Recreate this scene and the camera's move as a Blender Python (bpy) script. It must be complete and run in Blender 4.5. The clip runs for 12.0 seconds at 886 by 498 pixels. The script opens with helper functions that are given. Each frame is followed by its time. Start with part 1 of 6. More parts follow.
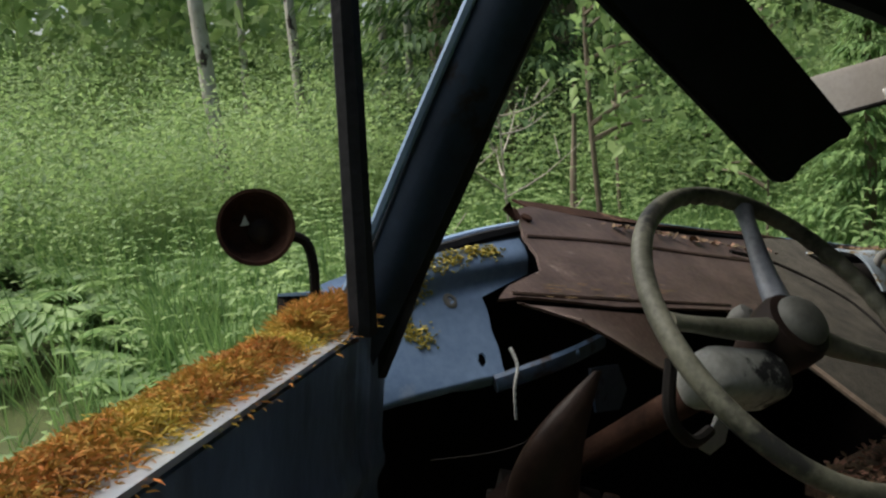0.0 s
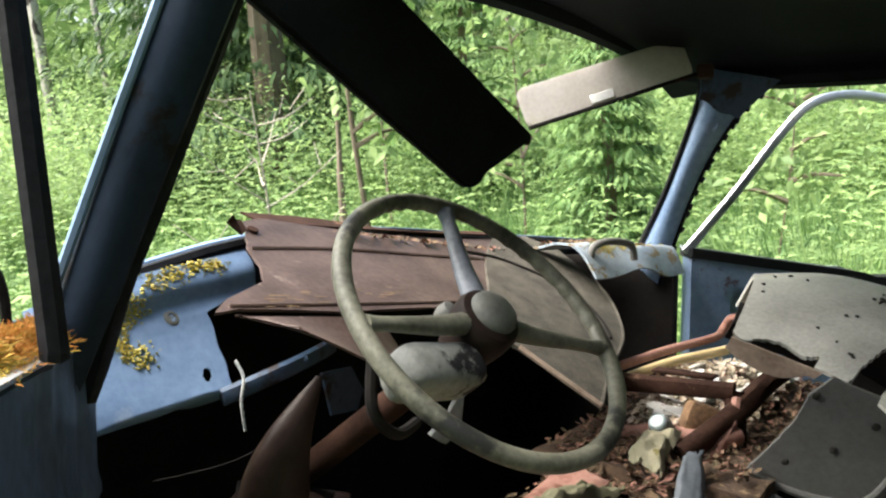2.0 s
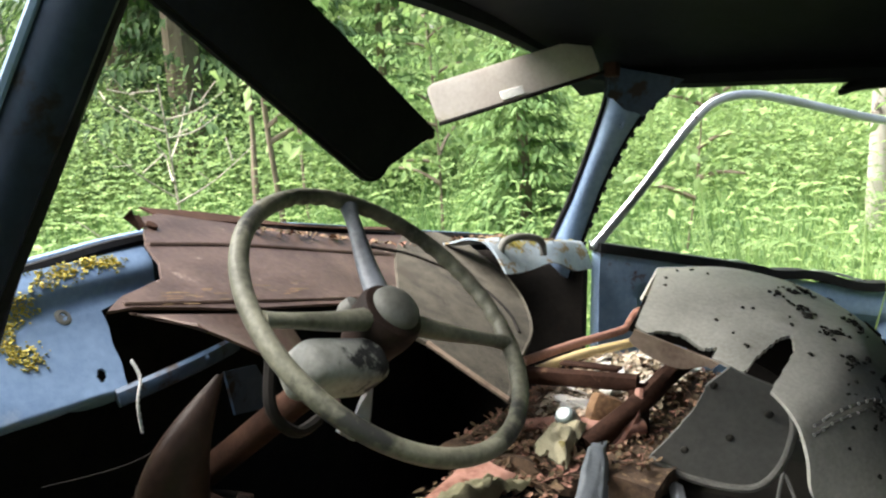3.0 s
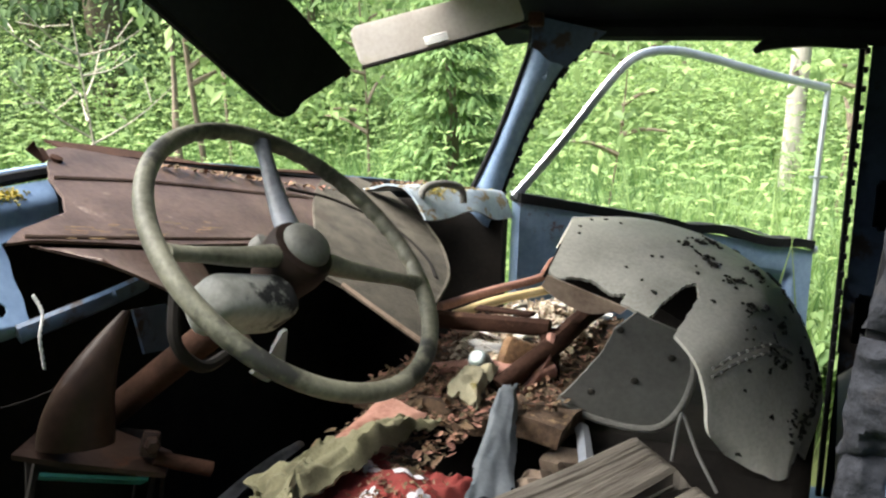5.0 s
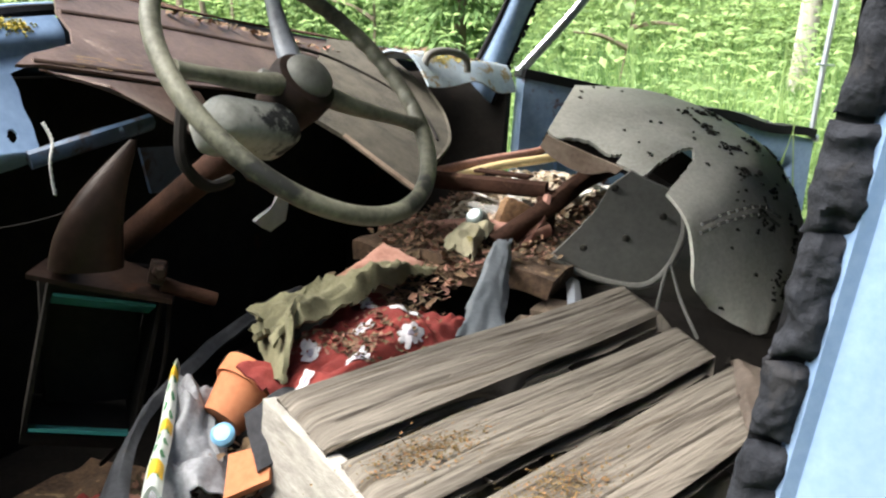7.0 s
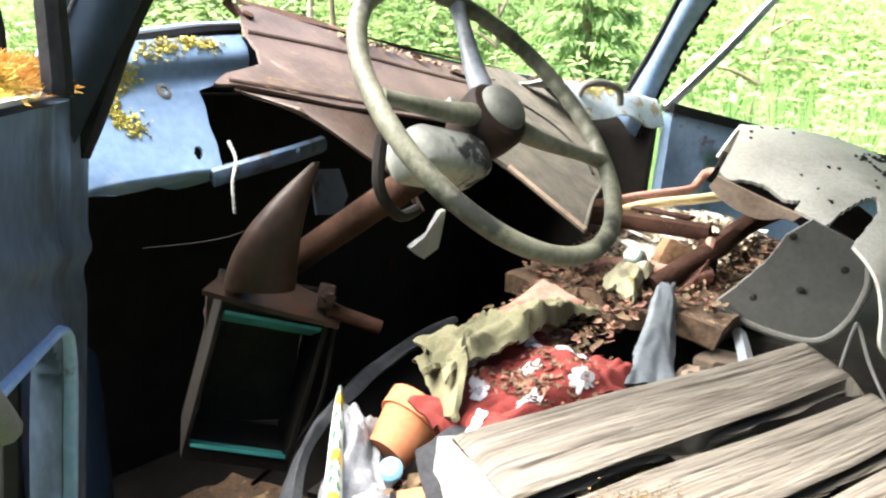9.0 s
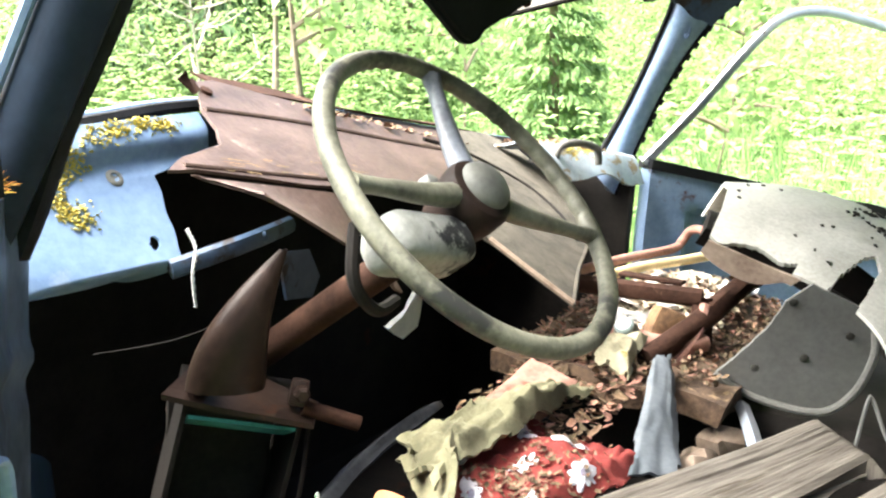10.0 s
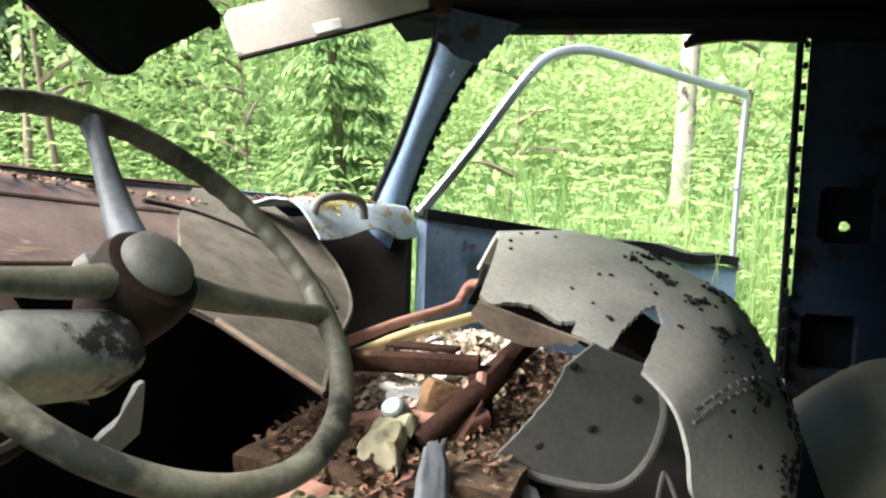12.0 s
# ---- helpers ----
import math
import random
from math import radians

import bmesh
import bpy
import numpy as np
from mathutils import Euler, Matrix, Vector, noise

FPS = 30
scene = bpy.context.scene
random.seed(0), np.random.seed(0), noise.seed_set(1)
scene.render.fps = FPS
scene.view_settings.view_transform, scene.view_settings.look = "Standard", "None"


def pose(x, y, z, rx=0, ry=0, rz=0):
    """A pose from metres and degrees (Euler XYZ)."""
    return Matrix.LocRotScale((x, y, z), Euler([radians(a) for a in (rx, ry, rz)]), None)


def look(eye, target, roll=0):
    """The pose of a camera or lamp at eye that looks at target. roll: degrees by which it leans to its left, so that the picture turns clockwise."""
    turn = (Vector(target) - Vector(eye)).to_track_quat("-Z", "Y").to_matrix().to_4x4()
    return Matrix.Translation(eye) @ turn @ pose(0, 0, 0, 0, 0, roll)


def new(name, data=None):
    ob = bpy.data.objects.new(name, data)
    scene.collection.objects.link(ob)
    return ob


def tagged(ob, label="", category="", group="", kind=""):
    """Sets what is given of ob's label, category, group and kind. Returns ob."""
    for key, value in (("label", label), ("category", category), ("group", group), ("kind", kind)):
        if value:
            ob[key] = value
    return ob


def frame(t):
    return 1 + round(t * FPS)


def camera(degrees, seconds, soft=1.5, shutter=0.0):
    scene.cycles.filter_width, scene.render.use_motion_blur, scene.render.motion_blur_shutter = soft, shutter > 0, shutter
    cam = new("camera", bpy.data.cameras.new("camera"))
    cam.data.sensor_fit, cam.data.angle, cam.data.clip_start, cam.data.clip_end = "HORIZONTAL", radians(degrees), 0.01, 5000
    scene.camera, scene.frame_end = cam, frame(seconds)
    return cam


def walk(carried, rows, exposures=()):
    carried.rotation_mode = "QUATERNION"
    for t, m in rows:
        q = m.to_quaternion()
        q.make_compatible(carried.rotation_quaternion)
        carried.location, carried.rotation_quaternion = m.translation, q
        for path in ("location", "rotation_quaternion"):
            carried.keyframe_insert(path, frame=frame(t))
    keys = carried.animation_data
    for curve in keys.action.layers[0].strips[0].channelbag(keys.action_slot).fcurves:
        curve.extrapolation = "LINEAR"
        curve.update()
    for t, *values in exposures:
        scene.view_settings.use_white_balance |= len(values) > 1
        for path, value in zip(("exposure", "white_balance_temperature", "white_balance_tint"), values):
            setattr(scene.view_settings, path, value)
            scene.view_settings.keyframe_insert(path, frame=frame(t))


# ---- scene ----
EXPOSURES = [(0, 0.7), (0.2, 1.6), (0.4, 2.15), (2, 2.28), (3.5, 2.4), (5.5, 2.4), (7.5, 2.58), (8.5, 3.15), (9.5, 3.75), (10.5, 3.52), (11.5, 2.92), (12, 2.77)]
cam = camera(54.43, 12.0, soft=2.3)
# seconds, place, Euler angles
PATH = [
    (0, -1.1056, -0.5871, 1.2869, 79.17, 4.15, -40.87),
    (0.5, -1.1016, -0.5911, 1.2869, 78.57, 4.15, -45.47),
    (1, -1.0909, -0.6151, 1.2912, 78.73, 4.33, -48.48),
    (1.5, -1.0851, -0.6525, 1.2945, 79, 4.1, -52.09),
    (2, -1.0732, -0.6643, 1.2901, 78.44, 4.64, -55.43),
    (2.5, -1.0603, -0.6627, 1.2865, 78.25, 4.78, -57.52),
    (3, -1.0589, -0.6776, 1.2856, 77.84, 3.79, -60.65),
    (3.5, -1.0549, -0.6848, 1.2812, 77.02, 3.19, -63),
    (5.5, -1.0586, -0.708, 1.2589, 73.32, 1.13, -65.56),
    (6, -1.0741, -0.7257, 1.2413, 71.47, 1.09, -66.09),
    (6.5, -1.086, -0.7265, 1.2284, 69.64, 0.6, -65.75),
    (7, -1.1, -0.7222, 1.21, 68.26, -0.12, -64.19),
    (7.5, -1.1173, -0.7014, 1.1975, 66.96, -1.05, -60.96),
    (9.5, -1.1114, -0.5939, 1.2175, 70.78, -0.79, -56.76),
    (10, -1.0475, -0.5696, 1.2218, 73.11, 0.3, -59.59),
    (10.5, -0.9854, -0.5554, 1.2232, 74.95, 0.45, -59.91),
    (11, -0.9227, -0.5433, 1.2143, 75.63, 0.62, -62.2),
    (11.5, -0.8684, -0.5434, 1.1993, 75.38, -0.16, -67.09),
    (12, -0.8375, -0.5638, 1.1912, 76.38, 0.8, -72.77),
]
walk(cam, [(t, pose(*place)) for t, *place in PATH], EXPOSURES)
# ---- end of path ----

# ---- world and light ----
world = bpy.data.worlds.new("world")
scene.world = world
world.use_nodes = True
sky = world.node_tree.nodes.new("ShaderNodeTexSky")
sky.sky_type = "NISHITA"
sky.sun_disc = False
sky.sun_elevation = radians(60)
sky.sun_rotation = radians(-28)
sky.air_density, sky.dust_density, sky.ozone_density = 1.0, 3.0, 1.0
back = world.node_tree.nodes["Background"]
back.inputs["Strength"].default_value = 0.075
world.node_tree.links.new(sky.outputs["Color"], back.inputs["Color"])
sun = new("sun", bpy.data.lights.new("sun", "SUN"))
sun.data.energy, sun.data.angle, sun.data.color = 4.0, radians(65), (1.0, 0.97, 0.90)
sun.matrix_world = look((-1.8, 3.4, 6.7), (0, 0, 0))

# The wreck stands leaning to its right; everything in it is built in its own upright frame.
CAR = Matrix.Rotation(radians(8.5), 4, "Y")
V = Vector


# ---- materials ----
def mat(name, dark, light, scale=9.0, rough=0.7, bump=0.25, fine=70.0, metal=0.0, spot=None, spot_at=0.6, spot_scale=5.0,
        gloss_spot=None, stretch=(1, 1, 1), turn=0.0, vary=0.0, through_light=0.0, soft_spot=0.06, island=0.0):
    m = bpy.data.materials.new(name)
    m.use_nodes = True
    nt = m.node_tree
    n, l = nt.nodes, nt.links
    b = n["Principled BSDF"]
    tc = n.new("ShaderNodeTexCoord")
    mp = n.new("ShaderNodeMapping")
    mp.inputs["Scale"].default_value = stretch
    if turn:
        mp.vector_type = "TEXTURE"
        mp.inputs["Scale"].default_value = [1 / k for k in stretch]
        mp.inputs["Rotation"].default_value = (0, 0, -radians(turn))
    l.new(tc.outputs["Object"], mp.inputs["Vector"])

    def tex(s, detail=6.0, r=0.6):
        t = n.new("ShaderNodeTexNoise")
        t.inputs["Scale"].default_value, t.inputs["Detail"].default_value, t.inputs["Roughness"].default_value = s, detail, r
        l.new(mp.outputs["Vector"], t.inputs["Vector"])
        return t

    big, small = tex(scale), tex(fine, 4.0)
    add = n.new("ShaderNodeMix")
    add.inputs["Factor"].default_value = 0.35
    l.new(big.outputs["Fac"], add.inputs["A"]), l.new(small.outputs["Fac"], add.inputs["B"])
    ramp = n.new("ShaderNodeValToRGB")
    ramp.color_ramp.elements[0].position, ramp.color_ramp.elements[1].position = 0.33, 0.67
    ramp.color_ramp.elements[0].color, ramp.color_ramp.elements[1].color = (*dark, 1), (*light, 1)
    l.new(add.outputs["Result"], ramp.inputs["Fac"])
    out = ramp.outputs["Color"]
    rough_out = None
    if spot:
        patch = tex(spot_scale, 8.0, 0.65)
        cut = n.new("ShaderNodeMapRange")
        cut.inputs["From Min"].default_value, cut.inputs["From Max"].default_value = spot_at, spot_at + soft_spot
        l.new(patch.outputs["Fac"], cut.inputs["Value"])
        mix = n.new("ShaderNodeMix")
        mix.data_type = "RGBA"
        l.new(cut.outputs["Result"], mix.inputs["Factor"])
        l.new(out, mix.inputs["A"])
        mix.inputs["B"].default_value = (*spot, 1)
        out = mix.outputs["Result"]
        rm = n.new("ShaderNodeMix")
        l.new(cut.outputs["Result"], rm.inputs["Factor"])
        rm.inputs["A"].default_value, rm.inputs["B"].default_value = rough, gloss_spot if gloss_spot is not None else min(rough + 0.25, 0.95)
        rough_out = rm.outputs["Result"]
    if vary or island:
        src = n.new("ShaderNodeObjectInfo").outputs["Random"] if vary else n.new("ShaderNodeNewGeometry").outputs["Random Per Island"]
        hsv = n.new("ShaderNodeHueSaturation")
        mr = n.new("ShaderNodeMapRange")
        amount = vary or island
        mr.inputs["To Min"].default_value, mr.inputs["To Max"].default_value = 1 - amount, 1 + amount
        l.new(src, mr.inputs["Value"]), l.new(mr.outputs["Result"], hsv.inputs["Value"])
        hr = n.new("ShaderNodeMapRange")
        hr.inputs["To Min"].default_value, hr.inputs["To Max"].default_value = 0.5 + 0.05 * amount, 0.5 - 0.05 * amount
        l.new(src, hr.inputs["Value"]), l.new(hr.outputs["Result"], hsv.inputs["Hue"])
        l.new(out, hsv.inputs["Color"])
        out = hsv.outputs["Color"]
    l.new(out, b.inputs["Base Color"])
    if rough_out:
        l.new(rough_out, b.inputs["Roughness"])
    else:
        b.inputs["Roughness"].default_value = rough
    b.inputs["Metallic"].default_value = metal
    b.inputs["Specular IOR Level"].default_value = 0.12 if max(light) < 0.06 else 0.4
    if bump:
        bp = n.new("ShaderNodeBump")
        bp.inputs["Strength"].default_value, bp.inputs["Distance"].default_value = bump, 0.004
        l.new(add.outputs["Result"], bp.inputs["Height"]), l.new(bp.outputs["Normal"], b.inputs["Normal"])
    if through_light:
        tr = n.new("ShaderNodeBsdfTranslucent")
        l.new(out, tr.inputs["Color"])
        ms = n.new("ShaderNodeMixShader")
        ms.inputs["Fac"].default_value = through_light
        l.new(b.outputs["BSDF"], ms.inputs[1]), l.new(tr.outputs["BSDF"], ms.inputs[2])
        l.new(ms.outputs["Shader"], n["Material Output"].inputs["Surface"])
    return m


RUST = (0.10, 0.035, 0.018)
blue_paint = mat("faded_blue_paint", (0.15, 0.235, 0.38), (0.30, 0.41, 0.58), 6, 0.42, 0.25, 90, spot=RUST, spot_at=0.62, spot_scale=9, gloss_spot=0.9)
dash_blue = mat("sun_bleached_dash_blue", (0.085, 0.14, 0.24), (0.19, 0.275, 0.42), 5, 0.4, 0.15, 90, spot=(0.33, 0.37, 0.42), spot_at=0.60, spot_scale=7, soft_spot=0.2)
# Blue paint taken down in colour to stand for shade, with brown dirt spots.
blue_dark = mat("shaded_dirty_blue_paint", (0.022, 0.042, 0.08), (0.055, 0.09, 0.15), 6, 0.5, 0.2, 90, spot=(0.03, 0.022, 0.02), spot_at=0.55, spot_scale=11)
blue_pale = mat("chalky_pale_blue_paint", (0.13, 0.205, 0.33), (0.215, 0.30, 0.44), 5, 0.5, 0.1, 120, spot=(0.33, 0.32, 0.15), spot_at=0.66, spot_scale=24)
# Roof steel coloured near black to stand for the shade inside the cabin.
roof_lining = mat("shaded_roof_steel", (0.004, 0.0045, 0.0055), (0.01, 0.011, 0.014), 7, 0.75, 0.3, 60, spot=RUST, spot_at=0.7)
black_rubber = mat("perished_black_rubber", (0.006, 0.006, 0.007), (0.018, 0.018, 0.02), 30, 0.65, 0.5, 150)
brown_sheet = mat("rusty_brown_dash_sheet", (0.034, 0.019, 0.015), (0.115, 0.076, 0.062), 10, 0.5, 0.5, 120, spot=(0.18, 0.14, 0.12), spot_at=0.62, spot_scale=30, gloss_spot=0.8)
fibre = mat("mouldy_fibre_board", (0.025, 0.021, 0.016), (0.10, 0.088, 0.066), 26, 0.92, 0.9, 260, spot=(0.05, 0.04, 0.03), spot_at=0.6, spot_scale=6)
rust_mat = mat("deep_rust", (0.017, 0.008, 0.0055), (0.055, 0.027, 0.018), 18, 0.9, 0.7, 160, spot=(0.12, 0.07, 0.045), spot_at=0.63, spot_scale=12)
rust_pink = mat("flaking_red_primer", (0.22, 0.10, 0.075), (0.40, 0.22, 0.17), 20, 0.85, 0.5, 160, spot=RUST, spot_at=0.58)
duct_mat = mat("rusty_brown_enamel", (0.010, 0.006, 0.005), (0.032, 0.020, 0.015), 12, 0.42, 0.4, 90, spot=(0.05, 0.022, 0.013), spot_at=0.60, spot_scale=18)
wheel_mat = mat("lichen_stained_bakelite", (0.04, 0.04, 0.028), (0.20, 0.195, 0.145), 16, 0.55, 0.5, 140, spot=(0.022, 0.022, 0.020), spot_at=0.54, spot_scale=7, gloss_spot=0.5)
hub_mat = mat("rusted_hub_ring", (0.009, 0.006, 0.005), (0.028, 0.017, 0.013), 16, 0.6, 0.3, 120)
cap_mat = mat("dull_grey_horn_cap", (0.06, 0.06, 0.053), (0.13, 0.13, 0.113), 22, 0.6, 0.25, 160, spot=(0.03, 0.028, 0.025), spot_at=0.6, spot_scale=16)
grey_plastic = mat("weathered_grey_plastic", (0.075, 0.075, 0.067), (0.17, 0.167, 0.15), 12, 0.7, 0.3, 160, spot=(0.03, 0.03, 0.03), spot_at=0.66, spot_scale=20)
seat_vinyl = mat("grey_seat_vinyl", (0.30, 0.295, 0.255), (0.58, 0.57, 0.51), 6, 0.6, 0.25, 160, spot=(0.15, 0.14, 0.10), spot_at=0.53, spot_scale=6, soft_spot=0.22)
seat_dark = mat("dark_grey_seat_backing", (0.085, 0.085, 0.078), (0.16, 0.158, 0.145), 9, 0.6, 0.2, 120, spot=(0.02, 0.02, 0.02), spot_at=0.68, spot_scale=14)
seat_felt = mat("brown_torn_vinyl_backing", (0.13, 0.09, 0.065), (0.27, 0.21, 0.16), 18, 0.9, 0.5, 160)
mould = mat("black_mould_crust", (0.012, 0.012, 0.011), (0.05, 0.048, 0.04), 60, 0.95, 0.8, 200)
wood = mat("weathered_grey_pallet_wood", (0.045, 0.037, 0.029), (0.20, 0.178, 0.148), 9, 0.85, 1.0, 40, stretch=(0.4, 9, 0.4), turn=30, spot=(0.055, 0.044, 0.031), spot_at=0.57, spot_scale=7, vary=0.12)
wood_pale = mat("bleached_pallet_wood", (0.22, 0.205, 0.18), (0.42, 0.4, 0.365), 16, 0.85, 0.5, 70, stretch=(2, 2, 10), spot=(0.25, 0.22, 0.16), spot_at=0.6, spot_scale=6)
chrome = mat("pitted_bright_trim", (0.42, 0.45, 0.50), (0.62, 0.65, 0.70), 20, 0.32, 0.1, 200, metal=0.75, spot=(0.16, 0.14, 0.13), spot_at=0.67, spot_scale=40)
# Grey foam coloured near black to stand for its unlit face.
foam = mat("crumbling_shaded_grey_foam", (0.006, 0.0065, 0.008), (0.026, 0.028, 0.034), 40, 0.98, 1.0, 240, spot=(0.02, 0.02, 0.022), spot_at=0.56, spot_scale=30)
visor_black = mat("black_visor_and_shaded_panel", (0.005, 0.005, 0.005), (0.013, 0.013, 0.013), 12, 0.7, 0.3, 120)
visor_pale = mat("stained_cream_visor", (0.50, 0.45, 0.41), (0.70, 0.66, 0.62), 5, 0.65, 0.15, 120, spot=(0.45, 0.40, 0.22), spot_at=0.58, spot_scale=7, soft_spot=0.2, through_light=0.4)
steel_white = mat("white_clip_plate", (0.6, 0.6, 0.58), (0.8, 0.8, 0.78), 30, 0.5, 0.1)
cloth_green = mat("mildewed_olive_canvas", (0.085, 0.08, 0.043), (0.19, 0.18, 0.11), 12, 0.95, 0.6, 320, spot=(0.07, 0.066, 0.036), spot_at=0.58, spot_scale=9)
cloth_pale = mat("dirty_beige_rag", (0.22, 0.20, 0.13), (0.42, 0.39, 0.27), 14, 0.95, 0.6, 260, spot=(0.16, 0.13, 0.04), spot_at=0.58, spot_scale=18)
cloth_red = mat("faded_red_cotton", (0.10, 0.011, 0.010), (0.25, 0.038, 0.03), 10, 0.9, 0.4, 340, spot=(0.24, 0.19, 0.15), spot_at=0.60, spot_scale=9, soft_spot=0.1)
petal_white = mat("printed_white_petal", (0.4, 0.38, 0.4), (0.6, 0.57, 0.6), 40, 0.9, 0.3, 300)
petal_centre = mat("printed_grey_centre", (0.20, 0.18, 0.24), (0.32, 0.3, 0.36), 40, 0.9, 0.2, 300)
tarp = mat("dirty_grey_tarpaulin", (0.012, 0.013, 0.015), (0.05, 0.052, 0.058), 12, 0.6, 0.4, 120, spot=(0.05, 0.04, 0.028), spot_at=0.58)
vinyl_blue = mat("blue_grey_vinyl_scrap", (0.055, 0.065, 0.075), (0.13, 0.145, 0.16), 12, 0.55, 0.3, 140, spot=(0.12, 0.10, 0.07), spot_at=0.62, spot_scale=14)
black_cloth = mat("black_felt", (0.018, 0.018, 0.02), (0.045, 0.045, 0.05), 20, 0.95, 0.5, 200)
terracotta = mat("terracotta", (0.34, 0.11, 0.045), (0.48, 0.19, 0.09), 14, 0.85, 0.25, 120, spot=(0.32, 0.20, 0.13), spot_at=0.63, spot_scale=9)
teal_paint = mat("teal_heater_paint", (0.02, 0.15, 0.14), (0.05, 0.26, 0.24), 14, 0.45, 0.2, 100, spot=RUST, spot_at=0.66)
# Steel coloured near black to stand for shade in footwell and seat hole.
dark_metal = mat("dark_and_shaded_steel", (0.006, 0.0055, 0.005), (0.018, 0.015, 0.013), 14, 0.8, 0.4, 100, spot=(0.04, 0.016, 0.010), spot_at=0.64)
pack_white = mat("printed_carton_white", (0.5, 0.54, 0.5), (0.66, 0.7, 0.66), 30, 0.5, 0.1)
pack_green = mat("printed_carton_green", (0.02, 0.15, 0.05), (0.04, 0.24, 0.09), 30, 0.5, 0.1)
pack_yellow = mat("printed_carton_yellow", (0.65, 0.40, 0.02), (0.8, 0.52, 0.05), 30, 0.5, 0.1)
paper_ash = mat("crumpled_ash_grey_foil", (0.08, 0.08, 0.088), (0.28, 0.285, 0.305), 30, 0.6, 0.5, 160, spot=(0.02, 0.02, 0.02), spot_at=0.6, spot_scale=22)
glass_blue = mat("blue_bottle_cap", (0.10, 0.30, 0.50), (0.25, 0.48, 0.66), 30, 0.35, 0.1)
leaf_litter = mat("dry_leaf_litter", (0.06, 0.033, 0.02), (0.26, 0.165, 0.10), 30, 0.9, 0.4, 160, island=0.7)
pale_litter = mat("bleached_wood_rot", (0.34, 0.26, 0.17), (0.70, 0.62, 0.50), 30, 0.9, 0.5, 160, island=0.3)
bark_bit = mat("white_plaster_shard", (0.60, 0.58, 0.54), (0.82, 0.80, 0.76), 26, 0.8, 0.3, 120, vary=0.1)
moss_mat = mat("orange_brown_moss", (0.23, 0.095, 0.02), (0.48, 0.26, 0.055), 5, 0.95, 0.0, 40, spot=(0.42, 0.36, 0.06), spot_at=0.5, spot_scale=9, soft_spot=0.15, island=0.45, through_light=0.25)
lichen = mat("yellow_lichen", (0.30, 0.25, 0.05), (0.52, 0.45, 0.12), 60, 0.95, 0.5, 200, island=0.25)
twine = mat("white_twisted_cord", (0.36, 0.36, 0.35), (0.55, 0.55, 0.54), 60, 0.8, 0.3, 200)
straw = mat("dry_straw", (0.12, 0.07, 0.025), (0.3, 0.2, 0.09), 30, 0.8, 0.2, 100, island=0.3)
rot_bed = mat("damp_rotten_stuffing", (0.03, 0.018, 0.012), (0.12, 0.075, 0.045), 40, 0.95, 0.9, 160, spot=(0.26, 0.18, 0.10), spot_at=0.6, spot_scale=26)
# Shaded copy of the blue paint, for pillars and panels that lie dark.
shade_blue = mat("shaded_blue_black_paint", (0.007, 0.011, 0.019), (0.018, 0.03, 0.05), 6, 0.55, 0.25, 80, spot=(0.012, 0.010, 0.009), spot_at=0.55, spot_scale=9)
hose_mat = mat("yellowed_rubber_hose", (0.42, 0.32, 0.15), (0.60, 0.48, 0.26), 22, 0.6, 0.3, 120)


# ---- mesh helpers ----
def mesh_of(name, bm, material, smooth=True):
    me = bpy.data.meshes.new(name)
    bmesh.ops.recalc_face_normals(bm, faces=bm.faces)
    bm.to_mesh(me)
    bm.free()
    for m in material if isinstance(material, (list, tuple)) else [material]:
        me.materials.append(m)
    if smooth:
        me.shade_smooth()
        me.set_sharp_from_angle(angle=radians(38))
    return me


def thing(name, base, label, category, group="", kind="", frame_of=CAR):
    ob = new(name)
    ob.empty_display_size = 0.05
    ob.matrix_world = frame_of @ Matrix.Translation(base)
    ob["base"] = base
    return tagged(ob, label, category, group, kind)


def part(name, bm, material, parent=None, label="", smooth=True):
    ob = new(name, mesh_of(name, bm, material, smooth))
    if parent is None:
        ob.matrix_world = CAR
    else:
        ob.parent = parent
        if parent.type == "EMPTY":
            ob.location = -V(parent["base"])
    return tagged(ob, label)


def solo(name, bm, material, label, category, group="", kind="", smooth=True, frame_of=CAR):
    ob = new(name, mesh_of(name, bm, material, smooth))
    ob.matrix_world = frame_of
    return tagged(ob, label, category, group, kind)


def glide(pts, n, closed=False):
    """n points along a smooth line through pts."""
    pts = [V(p) for p in pts]
    k = len(pts)
    out = []
    spans = k if closed else k - 1
    for i in range(n if closed else n + 1):
        s = i * spans / n
        a = min(int(s), spans - 1)
        f = s - a
        g = [pts[(a + d) % k] if closed else pts[max(0, min(k - 1, a + d))] for d in (-1, 0, 1, 2)]
        out.append(0.5 * (2 * g[1] + (g[2] - g[0]) * f + (2 * g[0] - 5 * g[1] + 4 * g[2] - g[3]) * f * f + (3 * g[1] - 3 * g[2] + g[3] - g[0]) * f ** 3))
    return out


